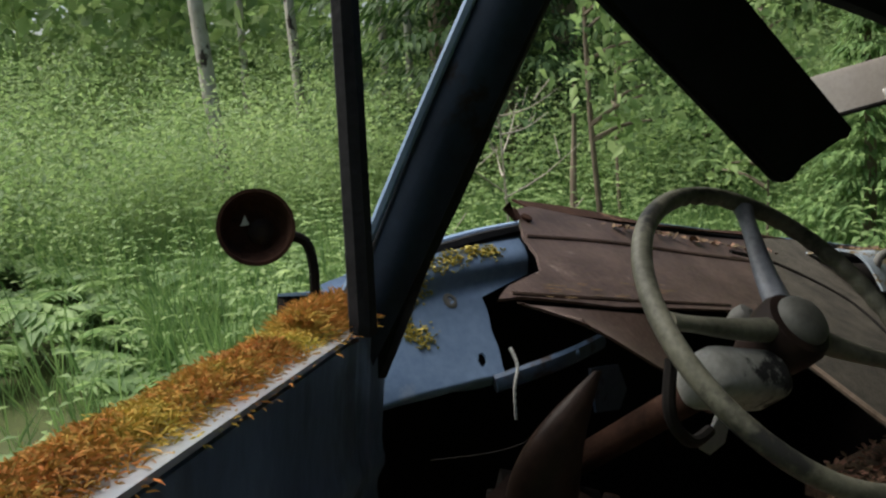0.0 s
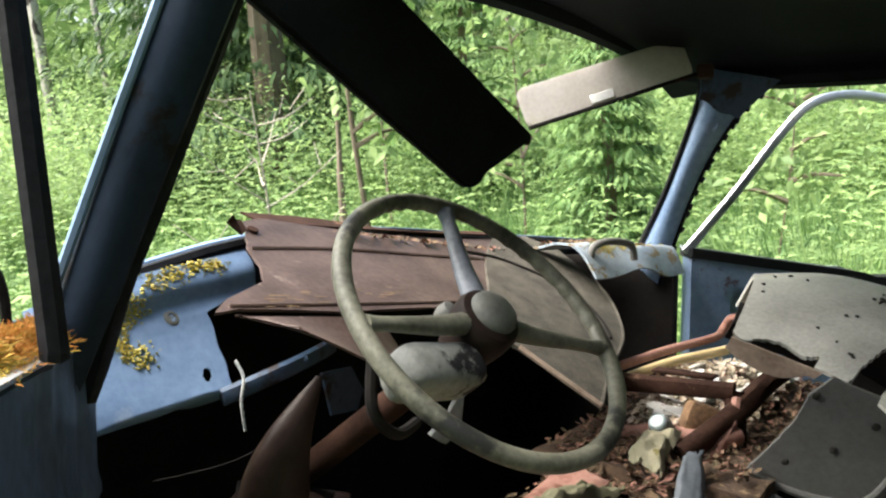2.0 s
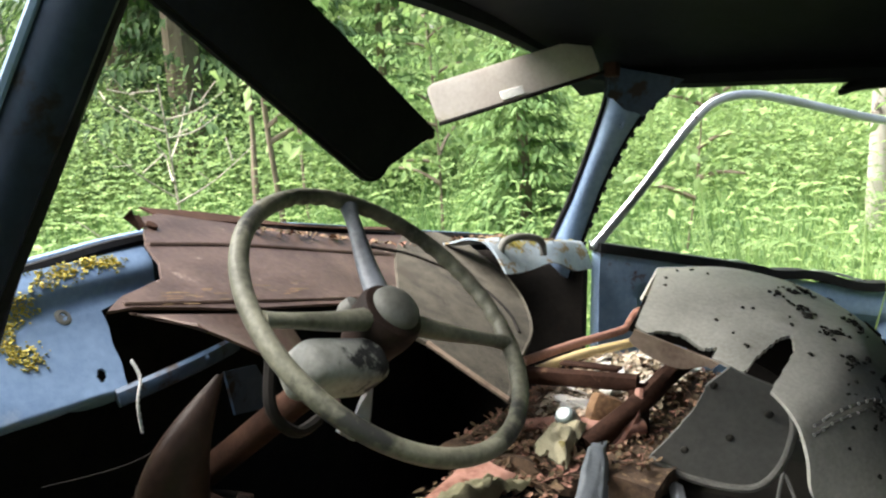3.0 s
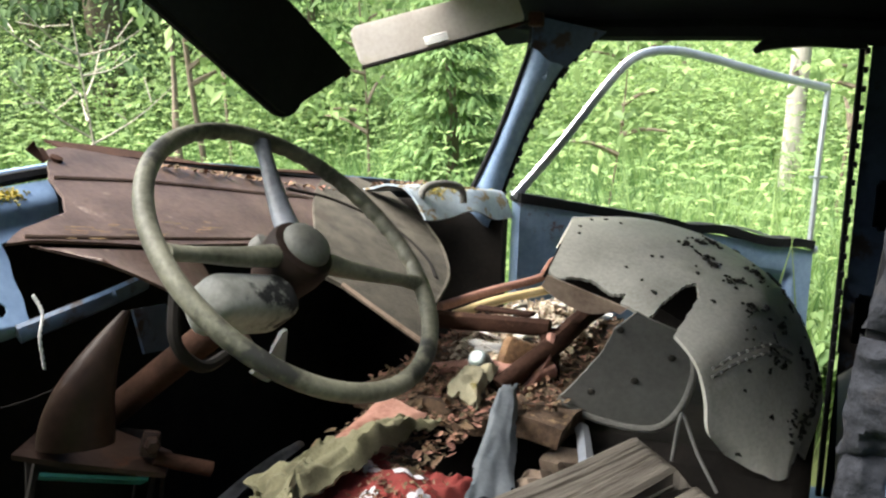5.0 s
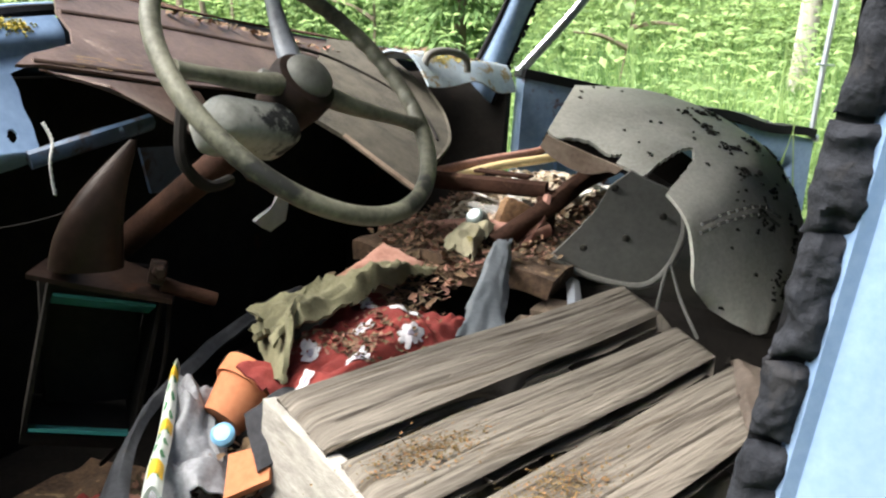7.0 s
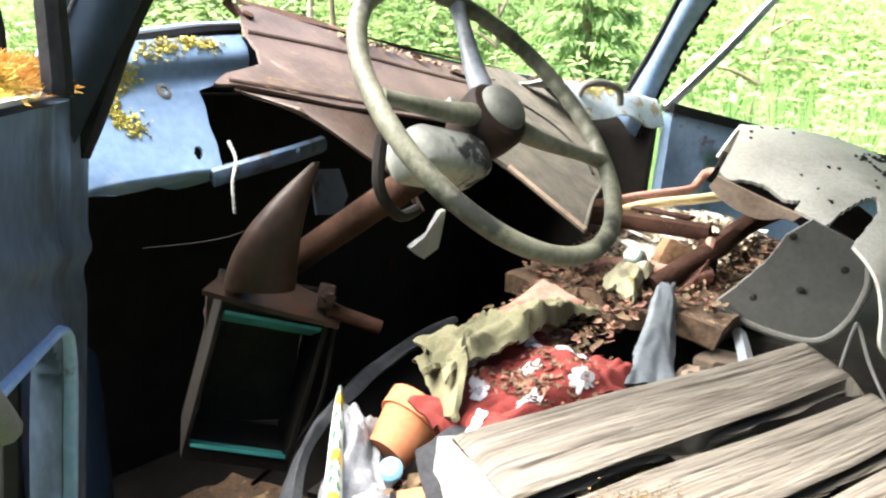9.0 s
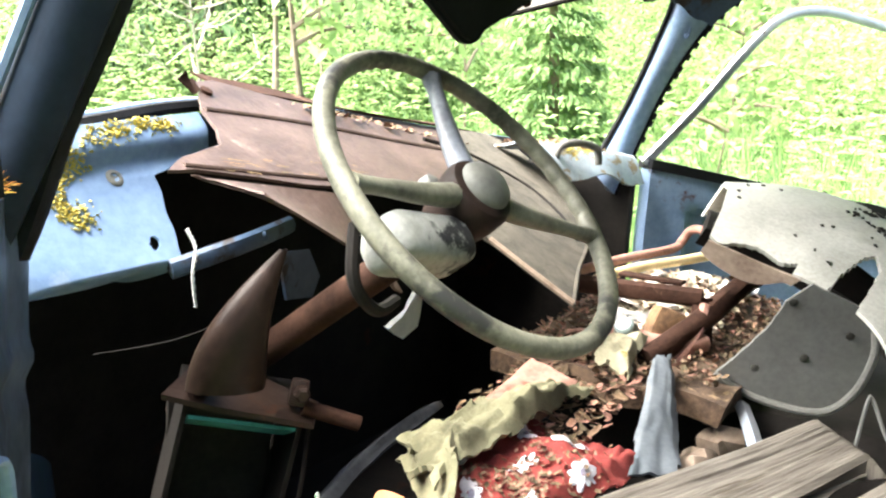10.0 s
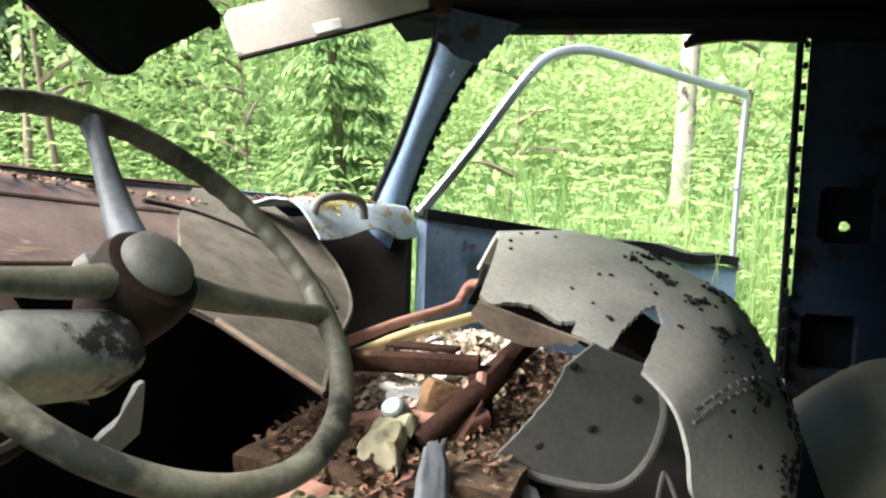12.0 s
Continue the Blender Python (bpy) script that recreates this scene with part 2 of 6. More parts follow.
def sweep(bm, pts, radius, seg=10, n=24, closed=False, flat=1.0, ref=(0, 0, 1), ripple=0.0):
    """A round bar along a smooth line; radius: a number, or a function of 0 to 1."""
    line = glide(pts, n, closed)
    rings = []
    side = None
    m = len(line)
    for i, p in enumerate(line):
        t = (line[(i + 1) % m] - line[i - 1]) if closed else (line[min(i + 1, m - 1)] - line[max(i - 1, 0)])
        t.normalize()
        side = (V(ref).cross(t) if side is None else side - side.dot(t) * t).normalized()
        up = t.cross(side)
        r = radius(i / max(1, m - 1)) if callable(radius) else radius
        rings.append([bm.verts.new(p + (side * math.cos(a) + up * math.sin(a) * flat) * (r * (1 + ripple * noise.noise((p + side * math.cos(a) + up * math.sin(a)) * 9))))
                      for a in (2 * math.pi * j / seg for j in range(seg))])
    for i in range(m if closed else m - 1):
        a, b = rings[i], rings[(i + 1) % m]
        for j in range(seg):
            bm.faces.new((a[j], a[(j + 1) % seg], b[(j + 1) % seg], b[j]))
    if not closed:
        bm.faces.new(rings[0][::-1]), bm.faces.new(rings[-1])
    return bm


def sheet(bm, f, nu, nv, thick, keep=None, index=0, face=(-0.8, -0.6, 0.5)):
    """A solid sheet: f(u, v) gives its front, which looks towards face; keep(u, v) tells which cells stay."""
    g = [[V(f(i / nu, j / nv)) for j in range(nv + 1)] for i in range(nu + 1)]
    total = V()
    for i in range(nu):
        for j in range(nv):
            total += (g[i + 1][j] - g[i][j]).cross(g[i][j + 1] - g[i][j])
    thick = abs(thick) if total.dot(V(face)) >= 0 else -abs(thick)
    off = []
    for i in range(nu + 1):
        row = []
        for j in range(nv + 1):
            a = g[min(i + 1, nu)][j] - g[max(i - 1, 0)][j]
            b = g[i][min(j + 1, nv)] - g[i][max(j - 1, 0)]
            c = a.cross(b)
            row.append(g[i][j] - (c.normalized() if c.length > 1e-12 else V((0, 0, 1))) * thick)
        off.append(row)
    cells = {(i, j) for i in range(nu) for j in range(nv) if keep is None or keep((i + 0.5) / nu, (j + 0.5) / nv)}
    front, rear = {}, {}

    def vert(store, grid, i, j):
        if (i, j) not in store:
            store[i, j] = bm.verts.new(grid[i][j])
        return store[i, j]

    for i, j in cells:
        c = [(i, j), (i + 1, j), (i + 1, j + 1), (i, j + 1)]
        bm.faces.new([vert(front, g, *k) for k in c]).material_index = index
        bm.faces.new([vert(rear, off, *k) for k in c[::-1]]).material_index = index
        for (a, b), near in (((c[0], c[1]), (i, j - 1)), ((c[1], c[2]), (i + 1, j)), ((c[2], c[3]), (i, j + 1)), ((c[3], c[0]), (i - 1, j))):
            if near not in cells:
                bm.faces.new([vert(front, g, *b), vert(front, g, *a), vert(rear, off, *a), vert(rear, off, *b)]).material_index = index
    return bm


def inside(poly):
    """keep() for sheet(): cells whose middle lies in a polygon of (u, v)."""
    def test(u, v):
        hit = False
        for (a, b), (c, d) in zip(poly, poly[1:] + poly[:1]):
            if (b > v) != (d > v) and u < (c - a) * (v - b) / (d - b) + a:
                hit = not hit
        return hit
    return test


def flat_piece(bm, outline, thick, normal, steps=0, rag=0.0, rng=None, level=False):
    """A plate cut along an outline of places, with a slightly ragged edge."""
    pts = [V(p) for p in outline]
    if steps:
        fine_pts = []
        for a, b in zip(pts, pts[1:] + pts[:1]):
            for s in range(steps):
                p = a.lerp(b, s / steps)
                if s and rng:
                    shift = V((rng.uniform(-1, 1), rng.uniform(-1, 1), rng.uniform(-1, 1))) * rag
                    p = p + shift - shift.dot(V(normal).normalized()) * V(normal).normalized()
                fine_pts.append(p)
        pts = fine_pts
    n = V(normal).normalized()
    if level:
        middle = sum(pts, V()) / len(pts)
        pts = [p - n * (p - middle).dot(n) for p in pts]
    top = [bm.verts.new(p) for p in pts]
    low = [bm.verts.new(p - n * thick) for p in pts]
    k = len(pts)
    faces = [bm.faces.new(top), bm.faces.new(low[::-1])]
    for i in range(k):
        bm.faces.new((top[(i + 1) % k], top[i], low[i], low[(i + 1) % k]))
    bmesh.ops.triangulate(bm, faces=faces)
    return bm


def block(bm, size, m=Matrix.Identity(4), bevel=0.004, cuts=1):
    v = bmesh.ops.create_cube(bm, size=1.0, matrix=m @ Matrix.Diagonal((*size, 1)))["verts"]
    if bevel:
        e = {x for w in v for x in w.link_edges}
        bmesh.ops.bevel(bm, geom=list(e), offset=bevel, segments=cuts, affect="EDGES", profile=0.6)
    return bm


def rod(bm, a, b, r, seg=10, r2=None):
    a, b = V(a), V(b)
    q = (b - a).to_track_quat("Z", "Y").to_matrix().to_4x4()
    bmesh.ops.create_cone(bm, cap_ends=True, segments=seg, radius1=r, radius2=r if r2 is None else r2, depth=(b - a).length,
                          matrix=Matrix.Translation((a + b) / 2) @ q)
    return bm


def frame_at(o, z, x=(1, 0, 0)):
    """A pose whose z points along z."""
    z = V(z).normalized()
    y = z.cross(V(x)).normalized()
    x = y.cross(z)
    return Matrix.Translation(o) @ Matrix((x, y, z)).transposed().to_4x4()


def lathe(bm, profile, m, seg=32, close=False):
    rings = [[bm.verts.new(m @ V((r * math.cos(2 * math.pi * k / seg), r * math.sin(2 * math.pi * k / seg), z))) for k in range(seg)] for r, z in profile]
    for a, b in zip(rings, rings[1:]):
        for k in range(seg):
            bm.faces.new((a[k], a[(k + 1) % seg], b[(k + 1) % seg], b[k]))
    bm.faces.new(rings[0][::-1]), bm.faces.new(rings[-1])
    return bm


def B():
    return bmesh.new()


def quads(name, verts, faces, materials, index=None):
    """A mesh straight from arrays."""
    me = bpy.data.meshes.new(name)
    me.from_pydata([tuple(v) for v in verts], [], [tuple(f) for f in faces])
    for m in materials:
        me.materials.append(m)
    if index is not None:
        me.polygons.foreach_set("material_index", np.asarray(index, dtype=np.int32))
    me.update()
    return me


# ---- the wreck: shell ----
car = thing("car", (0, -0.5, 0.2), "abandoned light blue vintage car, rusty and stripped, doors open, in undergrowth", "car")


def wall(name, a, b, low, high, thick, material, label=""):
    """An upright panel between two points of the plan."""
    a, b = V((*a, 0)), V((*b, 0))
    along = (b - a).normalized()
    m = Matrix((along, V((0, 0, 1)).cross(along), V((0, 0, 1)))).transposed().to_4x4()
    mid = (a + b) / 2
    mid.z = (low + high) / 2
    return part(name, block(B(), ((b - a).length, thick, high - low), Matrix.Translation(mid) @ m, 0.004), material, car, label)


# roof: crowned, closed at the rear
def roof_at(u, v):
    x = -0.70 + 1.40 * u
    y = 0.10 - 1.85 * v - 0.05 * (2 * u - 1) ** 2
    z = 1.335 + 0.125 * (1 - abs(2 * u - 1) ** 2.6) - 0.14 * max(0, v - 0.55) ** 2 * 2.2 - 0.03 * max(0, 0.12 - v) * 8
    return x, y, z


part("roof", sheet(B(), roof_at, 24, 24, 0.02, face=(0, 0, -1)), roof_lining, car, "bare steel roof underside coloured near black for shade")
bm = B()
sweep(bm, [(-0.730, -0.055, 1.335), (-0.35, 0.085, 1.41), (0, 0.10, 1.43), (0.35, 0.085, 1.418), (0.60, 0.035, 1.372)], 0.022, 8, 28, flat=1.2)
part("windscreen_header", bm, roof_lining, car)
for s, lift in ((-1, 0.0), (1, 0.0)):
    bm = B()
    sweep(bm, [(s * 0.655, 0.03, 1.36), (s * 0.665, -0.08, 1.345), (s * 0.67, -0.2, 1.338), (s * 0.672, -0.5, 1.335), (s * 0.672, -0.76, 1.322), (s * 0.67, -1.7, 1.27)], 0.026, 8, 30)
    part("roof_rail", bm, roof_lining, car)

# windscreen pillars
# Pillar face is coloured for shade; the pale edge strip stands for light.
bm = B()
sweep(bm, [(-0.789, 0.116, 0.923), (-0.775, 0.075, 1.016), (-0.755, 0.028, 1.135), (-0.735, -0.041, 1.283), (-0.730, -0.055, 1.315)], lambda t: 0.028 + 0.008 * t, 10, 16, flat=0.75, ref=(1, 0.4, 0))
left_pillar = part("windscreen_pillar", bm, shade_blue, car, "windscreen pillar coloured blue-black for its shaded face, paler lit edge")
bm = B()
sweep(bm, [V(p) + V((-0.030, 0.012, 0)) for p in ((-0.789, 0.116, 0.923), (-0.775, 0.075, 1.016), (-0.755, 0.028, 1.135), (-0.735, -0.041, 1.283), (-0.730, -0.055, 1.315))], 0.005, 6, 16)
part("pillar_edge", bm, blue_pale, left_pillar, "pale blue strip standing for the lit outer edge")
part("rubber_seal", sweep(B(), [V(p) + V((0.027, -0.008, 0)) for p in ((-0.789, 0.116, 0.90), (-0.775, 0.075, 1.016), (-0.755, 0.028, 1.135), (-0.735, -0.041, 1.283), (-0.730, -0.055, 1.315))], 0.013, 8, 40, ripple=0.6), black_rubber, left_pillar, "perished black rubber seal")
INNER = glide([(0.612, 0.100, 0.930), (0.615, 0.039, 1.062), (0.618, 0.008, 1.143), (0.620, -0.022, 1.232), (0.622, -0.042, 1.300), (0.622, -0.045, 1.36)], 30)
OUTER = glide([(0.652, 0.055, 0.880), (0.655, 0.012, 1.008), (0.658, -0.024, 1.106), (0.660, -0.064, 1.188), (0.664, -0.112, 1.262), (0.668, -0.185, 1.33)], 30)
right_pillar = part("windscreen_pillar", sheet(B(), lambda u, v: INNER[round(u * 30)].lerp(OUTER[round(u * 30)], v) + V((-0.020, -0.008, 0)) * math.sin(math.pi * v) ** 0.7, 30, 10, 0.02, face=(-1, -0.3, 0)), blue_paint, car,
                    "light blue windscreen pillar with black seal remnants")
part("rubber_seal", sweep(B(), [p + V((-0.004, 0.004, 0)) for p in INNER[::3]], 0.0055, 6, 30, ripple=0.3), black_rubber, right_pillar)
part("seal_strip", sweep(B(), [p + V((0, -0.002, 0)) for p in OUTER[::3]], 0.0045, 6, 30, ripple=0.3), black_rubber, right_pillar)
# Piece added over the pillar top, coloured dark for the roof's shade.
part("roof_corner", sheet(B(), lambda u, v: INNER[23 + round(u * 7)].lerp(OUTER[23 + round(u * 7)], 1.10 * v - 0.05) + V((-0.024, -0.010, 0.004 * (u < 0.01) * math.sin(9 * v))), 7, 10, 0.006, face=(-1, -0.3, 0)), blue_dark, right_pillar, "roof corner piece added in a dark colour for shade")
part("weld_dimple", lathe(B(), [(0.012, -0.004), (0.013, 0.001), (0.009, 0.002), (0.004, -0.002)], frame_at(INNER[21].lerp(OUTER[21], 0.62) + V((-0.018, -0.006, 0)), (-1, -0.4, 0)) @ Matrix.Diagonal((0.6, 1.5, 1, 1)), 16), blue_pale, right_pillar)
rng = random.Random(4)
stub = mesh_of("seal_stub", block(B(), (0.008, 0.012, 0.014), Matrix.Identity(4), 0.001), black_rubber)
for i in range(16):
    ob = new("seal_stub", stub)
    ob.parent = right_pillar
    ob.matrix_basis = Matrix.Translation(OUTER[3 + i * 26 // 15] + V((0.001, -0.006, 0))) @ pose(0, 0, 0, 25, rng.uniform(-20, 20), 0)

bm = B()
sweep(bm, [(0.668, -0.505, 1.286), (0.669, -0.525, 1.298), (0.670, -0.60, 1.306), (0.671, -0.715, 1.300)], lambda t: 0.004 + 0.006 * min(1, 4 * t), 8, 30, ripple=0.6)
part("hanging_seal", bm, black_rubber, car, "torn strip of black rubber hanging under the roof edge")

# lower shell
# Kick panels near black for footwell shade, the first angled edge-on to the view.
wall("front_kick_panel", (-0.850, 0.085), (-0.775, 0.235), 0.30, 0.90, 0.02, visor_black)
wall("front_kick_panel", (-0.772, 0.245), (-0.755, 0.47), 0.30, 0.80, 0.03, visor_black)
wall("kick_trim", (-0.750, 0.24), (-0.735, 0.45), 0.31, 0.60, 0.008, blue_dark, "blue lower footwell panel darkened for shade, rust streaks")
part("toe_panel", sheet(B(), lambda u, v: (-0.72 + 0.19 * u, 0.24 + 0.10 * u * u + 0.05 * v, 0.31 + 0.33 * v - 0.09 * u * u * v), 16, 16, 0.006), mat("rust_streaked_blue_floor_paint", (0.014, 0.032, 0.065), (0.04, 0.075, 0.135), 5, 0.5, 0.25, 60, spot=(0.08, 0.045, 0.02), spot_at=0.6, spot_scale=4, stretch=(2.5, 2.5, 0.6)), car,
     "blue toe panel with rust streaks")
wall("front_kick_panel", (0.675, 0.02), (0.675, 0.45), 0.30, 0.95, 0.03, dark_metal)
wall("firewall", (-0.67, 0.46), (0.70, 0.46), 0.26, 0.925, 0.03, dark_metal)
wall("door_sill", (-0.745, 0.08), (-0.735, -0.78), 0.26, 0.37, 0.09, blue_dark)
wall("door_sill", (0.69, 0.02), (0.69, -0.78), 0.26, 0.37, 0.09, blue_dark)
# Rear walls added without windows to keep light out of the cabin.
wall("quarter_panel", (-0.735, -0.83), (-0.70, -1.75), 0.26, 1.31, 0.05, blue_pale, "pale blue body side added behind the door, windowless to keep light out")
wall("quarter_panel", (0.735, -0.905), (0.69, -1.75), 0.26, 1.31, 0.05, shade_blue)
wall("rear_bulkhead", (-0.70, -1.76), (0.70, -1.76), 0.26, 1.30, 0.03, dark_metal)
part("floor_pan", block(B(), (1.50, 2.24, 0.02), Matrix.Translation((0, -0.64, 0.30)), 0.003), dark_metal, car, "rust-spotted floor pan coloured near black for shade")

# door pillars behind the doors
def post_line(z):
    """How far back the leaning front edge of the near door pillar stands at a height."""
    return -0.732 + 0.09 * (1.09 - z)


def near_post_at(u, v):
    z = 0.30 + 1.03 * v
    return -0.745 - 0.035 * (1 - u) ** 1.5 + 0.006 * math.exp(-((u - 0.93) / 0.05) ** 2), post_line(z) - 0.016 - 0.14 * (1 - u), z


near_post = part("door_pillar", sheet(B(), near_post_at, 16, 16, 0.02, face=(-1, 0, 0)), blue_pale, car,
                 "pale blue outer door pillar with yellow lichen specks")
far_keep = lambda u, v: not (((u - 0.33) / 0.24) ** 6 + ((v - 0.44) / 0.052) ** 6 < 1 or ((u - 0.41) / 0.24) ** 6 + ((v - 0.668) / 0.05) ** 6 < 1)
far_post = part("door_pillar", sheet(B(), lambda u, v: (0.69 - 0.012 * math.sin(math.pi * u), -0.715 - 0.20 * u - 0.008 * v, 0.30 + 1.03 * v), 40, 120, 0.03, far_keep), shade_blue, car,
                "inner door pillar coloured dark blue for shade, two pressed openings")
# Near-black plates added so the pressed openings look shaded inside.
part("pillar_backing", block(B(), (0.004, 0.15, 0.16), Matrix.Translation((0.722, -0.79, 0.752)), 0.001), roof_lining, far_post)
part("pillar_backing", sheet(B(), lambda u, v: (0.712, -0.73 - 0.14 * u, 0.90 + 0.17 * v), 56, 68, 0.003, lambda u, v: (0.14 * (u - 0.52)) ** 2 + (0.17 * (v - 0.39)) ** 2 > 0.009 ** 2, face=(-1, 0, 0)), roof_lining, far_post, "near-black plate for shade in the opening, with a rusted-through hole")
for i in range(18):
    ob = new("seal_stub", stub)
    ob.parent = far_post
    ob.matrix_basis = Matrix.Translation((0.676, -0.708 - 0.0005 * i, 0.66 + 0.037 * i)) @ pose(0, 0, 0, 90, 0, 90)
part("seal_strip", block(B(), (0.02, 0.012, 0.98), Matrix.Translation((0.69, -0.706, 0.82)), 0.003), black_rubber, far_post)

part("foam_backing", sheet(B(), lambda u, v: (-0.731, post_line(0.32 + 1.0 * v) + 0.011 - 0.024 * u, 0.32 + 1.0 * v), 3, 20, 0.008, face=(-1, 0, 0)), black_rubber, near_post)
rng = random.Random(9)
z = 0.33
while z < 1.31:
    h = rng.uniform(0.04, 0.13)
    w = rng.uniform(0.026, 0.034)
    slip = rng.uniform(-0.005, 0.002)

    def lump(u, v, z=z, h=h, w=w, slip=slip):
        p = V((-0.736, post_line(z + h * v) + slip + (u - 0.5) * w, z + h * v))
        q = p + V((-0.011, 0, 0)) * (1 - abs(2 * u - 1) ** 3) * (1 - abs(2 * v - 1) ** 8)
        crack = 0.006 * max(0, noise.noise(p * 38 + V((2, 8, 1))) - 0.18) * 3
        return q + V((crack, 0, 0)) + V((noise.noise(p * 60), noise.noise(p * 55 + V((3, 1, 7))), noise.noise(p * 48 + V((9, 2, 1))))) * 0.0034 + V((noise.noise(p * 170), 0.4 * noise.noise(p * 150), 0)) * 0.0022
    part("foam_strip", sheet(B(), lump, 14, 30, 0.012, face=(-1, 0.3, 0)), foam, near_post, "crumbling grey foam seal darkened for shade")
    z += h + rng.uniform(-0.004, 0.006)


# ---- doors ----
def open_door(hinge, way, low, high, length, rear_drop, material, label):
    """A door panel hung at hinge and swung along way; returns it with its frame (along, out)."""
    h = V((*hinge, 0))
    a = V((*way, 0)).normalized()
    out = V((-a.y, a.x, 0))

    def at(u, v, deep=0.0):
        p = h + a * (u * length) + out * deep
        p.z = low + (high - low) * v - rear_drop * u
        return p
    return at, a, out


# driver's door, swung wide
at, along, out = open_door((-0.85, 0.053), (-0.346, -0.29), 0.36, 0.955, 0.80, 0.0, blue_dark, "")
inward = V((along.y, -along.x, 0))
if inward.x < 0:
    inward = -inward


def door_hole(u, v):
    """Distance outside the lower opening of the inner door panel, in units of its rounding."""
    return ((u - 0.30) / 0.33) ** 6 + ((v - 0.36) / 0.31) ** 6


def press(u, v):
    r = 0.005 * math.exp(-((v - 0.80 - 0.22 * (u - 0.1)) / 0.022) ** 2) * (u < 0.35) - 0.004 * math.exp(-((v - 0.76 - 0.22 * (u - 0.1)) / 0.03) ** 2)
    r += 0.007 * math.exp(-((door_hole(u, v) - 1.55) / 0.42) ** 2)
    r -= 0.006 * math.exp(-((u + 0.09) / 0.02) ** 2)
    r += 0.004 * math.exp(-((u - 0.02) / 0.012) ** 2) * (v > 0.72)
    r += 0.0012 * noise.noise(V((u * 7, v * 7, 0)))
    return r


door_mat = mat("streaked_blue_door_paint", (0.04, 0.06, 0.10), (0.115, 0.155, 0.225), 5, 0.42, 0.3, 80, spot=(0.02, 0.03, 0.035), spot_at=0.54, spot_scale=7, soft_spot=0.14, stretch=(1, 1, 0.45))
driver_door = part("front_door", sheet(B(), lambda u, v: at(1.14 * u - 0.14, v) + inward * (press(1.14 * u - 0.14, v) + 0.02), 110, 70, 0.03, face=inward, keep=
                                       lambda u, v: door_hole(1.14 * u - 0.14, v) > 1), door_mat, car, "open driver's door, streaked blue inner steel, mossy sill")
# Skin takes the shaded blue so the opening looks dark inside.
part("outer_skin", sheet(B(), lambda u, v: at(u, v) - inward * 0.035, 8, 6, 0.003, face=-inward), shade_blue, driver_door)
bm = B()
sheet(bm, lambda u, v: at(u, 1.0) + inward * (0.026 - 0.075 * v) + V((0, 0, 0.012 - 0.006 * v)), 20, 3, 0.004)
part("sill_strip", bm, chrome, driver_door, "bright metal window sill strip")
bm = B()
sweep(bm, [(-0.854, 0.008, 0.975), (-0.855, 0.011, 1.002), (-0.867, 0.041, 1.309)], 0.0125, 8, 12, flat=1.2)
sweep(bm, [(-0.867, 0.041, 1.309), at(0.4, 1.80), at(0.9, 1.74), at(0.98, 1.4), at(0.985, 1.0)], 0.014, 8, 24)
part("window_frame", bm, black_rubber, driver_door, "black window frame with rubber channel")
bm = B()
sweep(bm, [at(0.43, 0.82) + inward * 0.045, at(0.38, 0.80) + inward * 0.06, at(0.30, 0.70) + inward * 0.06], 0.011, 10, 14)
lathe(bm, [(0.026, 0), (0.028, 0.010), (0.018, 0.024), (0.012, 0.034)], frame_at(at(0.42, 0.80) + inward * 0.02, inward), 18)
part("door_handle", bm, grey_plastic, driver_door, "pale grey lever handle")
bm = B()
sweep(bm, [at(-0.158, k) + inward * 0.030 for k in (0.02, 0.35, 0.7, 1.02)], 0.015, 8, 70, ripple=0.5)
part("door_rubber", bm, black_rubber, driver_door, "perished black rubber along the hinge edge")
bm = B()
sweep(bm, [at(-0.138, k) + inward * 0.040 for k in (0.02, 0.35, 0.7, 0.98)], 0.006, 6, 60, ripple=0.8)
part("edge_seal", bm, rust_mat, driver_door, "rusty rubber edge strip")
bm = B()
sweep(bm, [at(u, v) + inward * 0.026 for u, v in ((-0.035, 0.10), (-0.035, 0.45), (-0.030, 0.60), (0.0, 0.665), (0.10, 0.675), (0.35, 0.675), (0.60, 0.66))], 0.008, 8, 50, flat=0.6)
part("opening_lip", bm, blue_paint, driver_door, "worn blue lip round the lower opening")

# passenger's door, ajar and sagging
pat, palong, pout = open_door((0.672, -0.005), (0.561, -0.62), 0.37, 0.945, 0.835, 0.118, blue_paint, "")
pin = V((palong.y, -palong.x, 0))
if pin.x > 0:
    pin = -pin


def ppress(u, v):
    g = min((u - 0.13) / 0.03, (0.92 - u) / 0.03, (0.88 - v) / 0.04, (v - 0.2) / 0.04)
    return -0.024 / (1 + math.exp(-9 * g))


passenger_door = part("front_door", sheet(B(), lambda u, v: pat(u, v) + pin * (ppress(u, v) + 0.022), 44, 36, 0.05, face=pin), blue_paint, car, "light blue passenger door standing ajar and sagging")
bm = B()
sheet(bm, lambda u, v: pat(u, 1.0) + pin * (0.03 - 0.07 * v) + V((0, 0, 0.022 + 0.006 * math.sin(21 * u) * (u > 0.5))), 30, 3, 0.022)
part("window_channel", bm, black_rubber, passenger_door, "black weathered window channel")
bm = B()
sheet(bm, lambda u, v: pat(u, 1.0) + pin * (-0.030 - 0.016 * v) + V((0, 0, 0.024 + 0.007 * math.sin(17 * u + 1) * (u > 0.45))), 30, 2, 0.006)
part("sill_strip", bm, chrome, passenger_door)
top_end = V((1.239, -0.638, 1.25))
low_end = V((1.225, -0.625, 0.85))
bm = B()
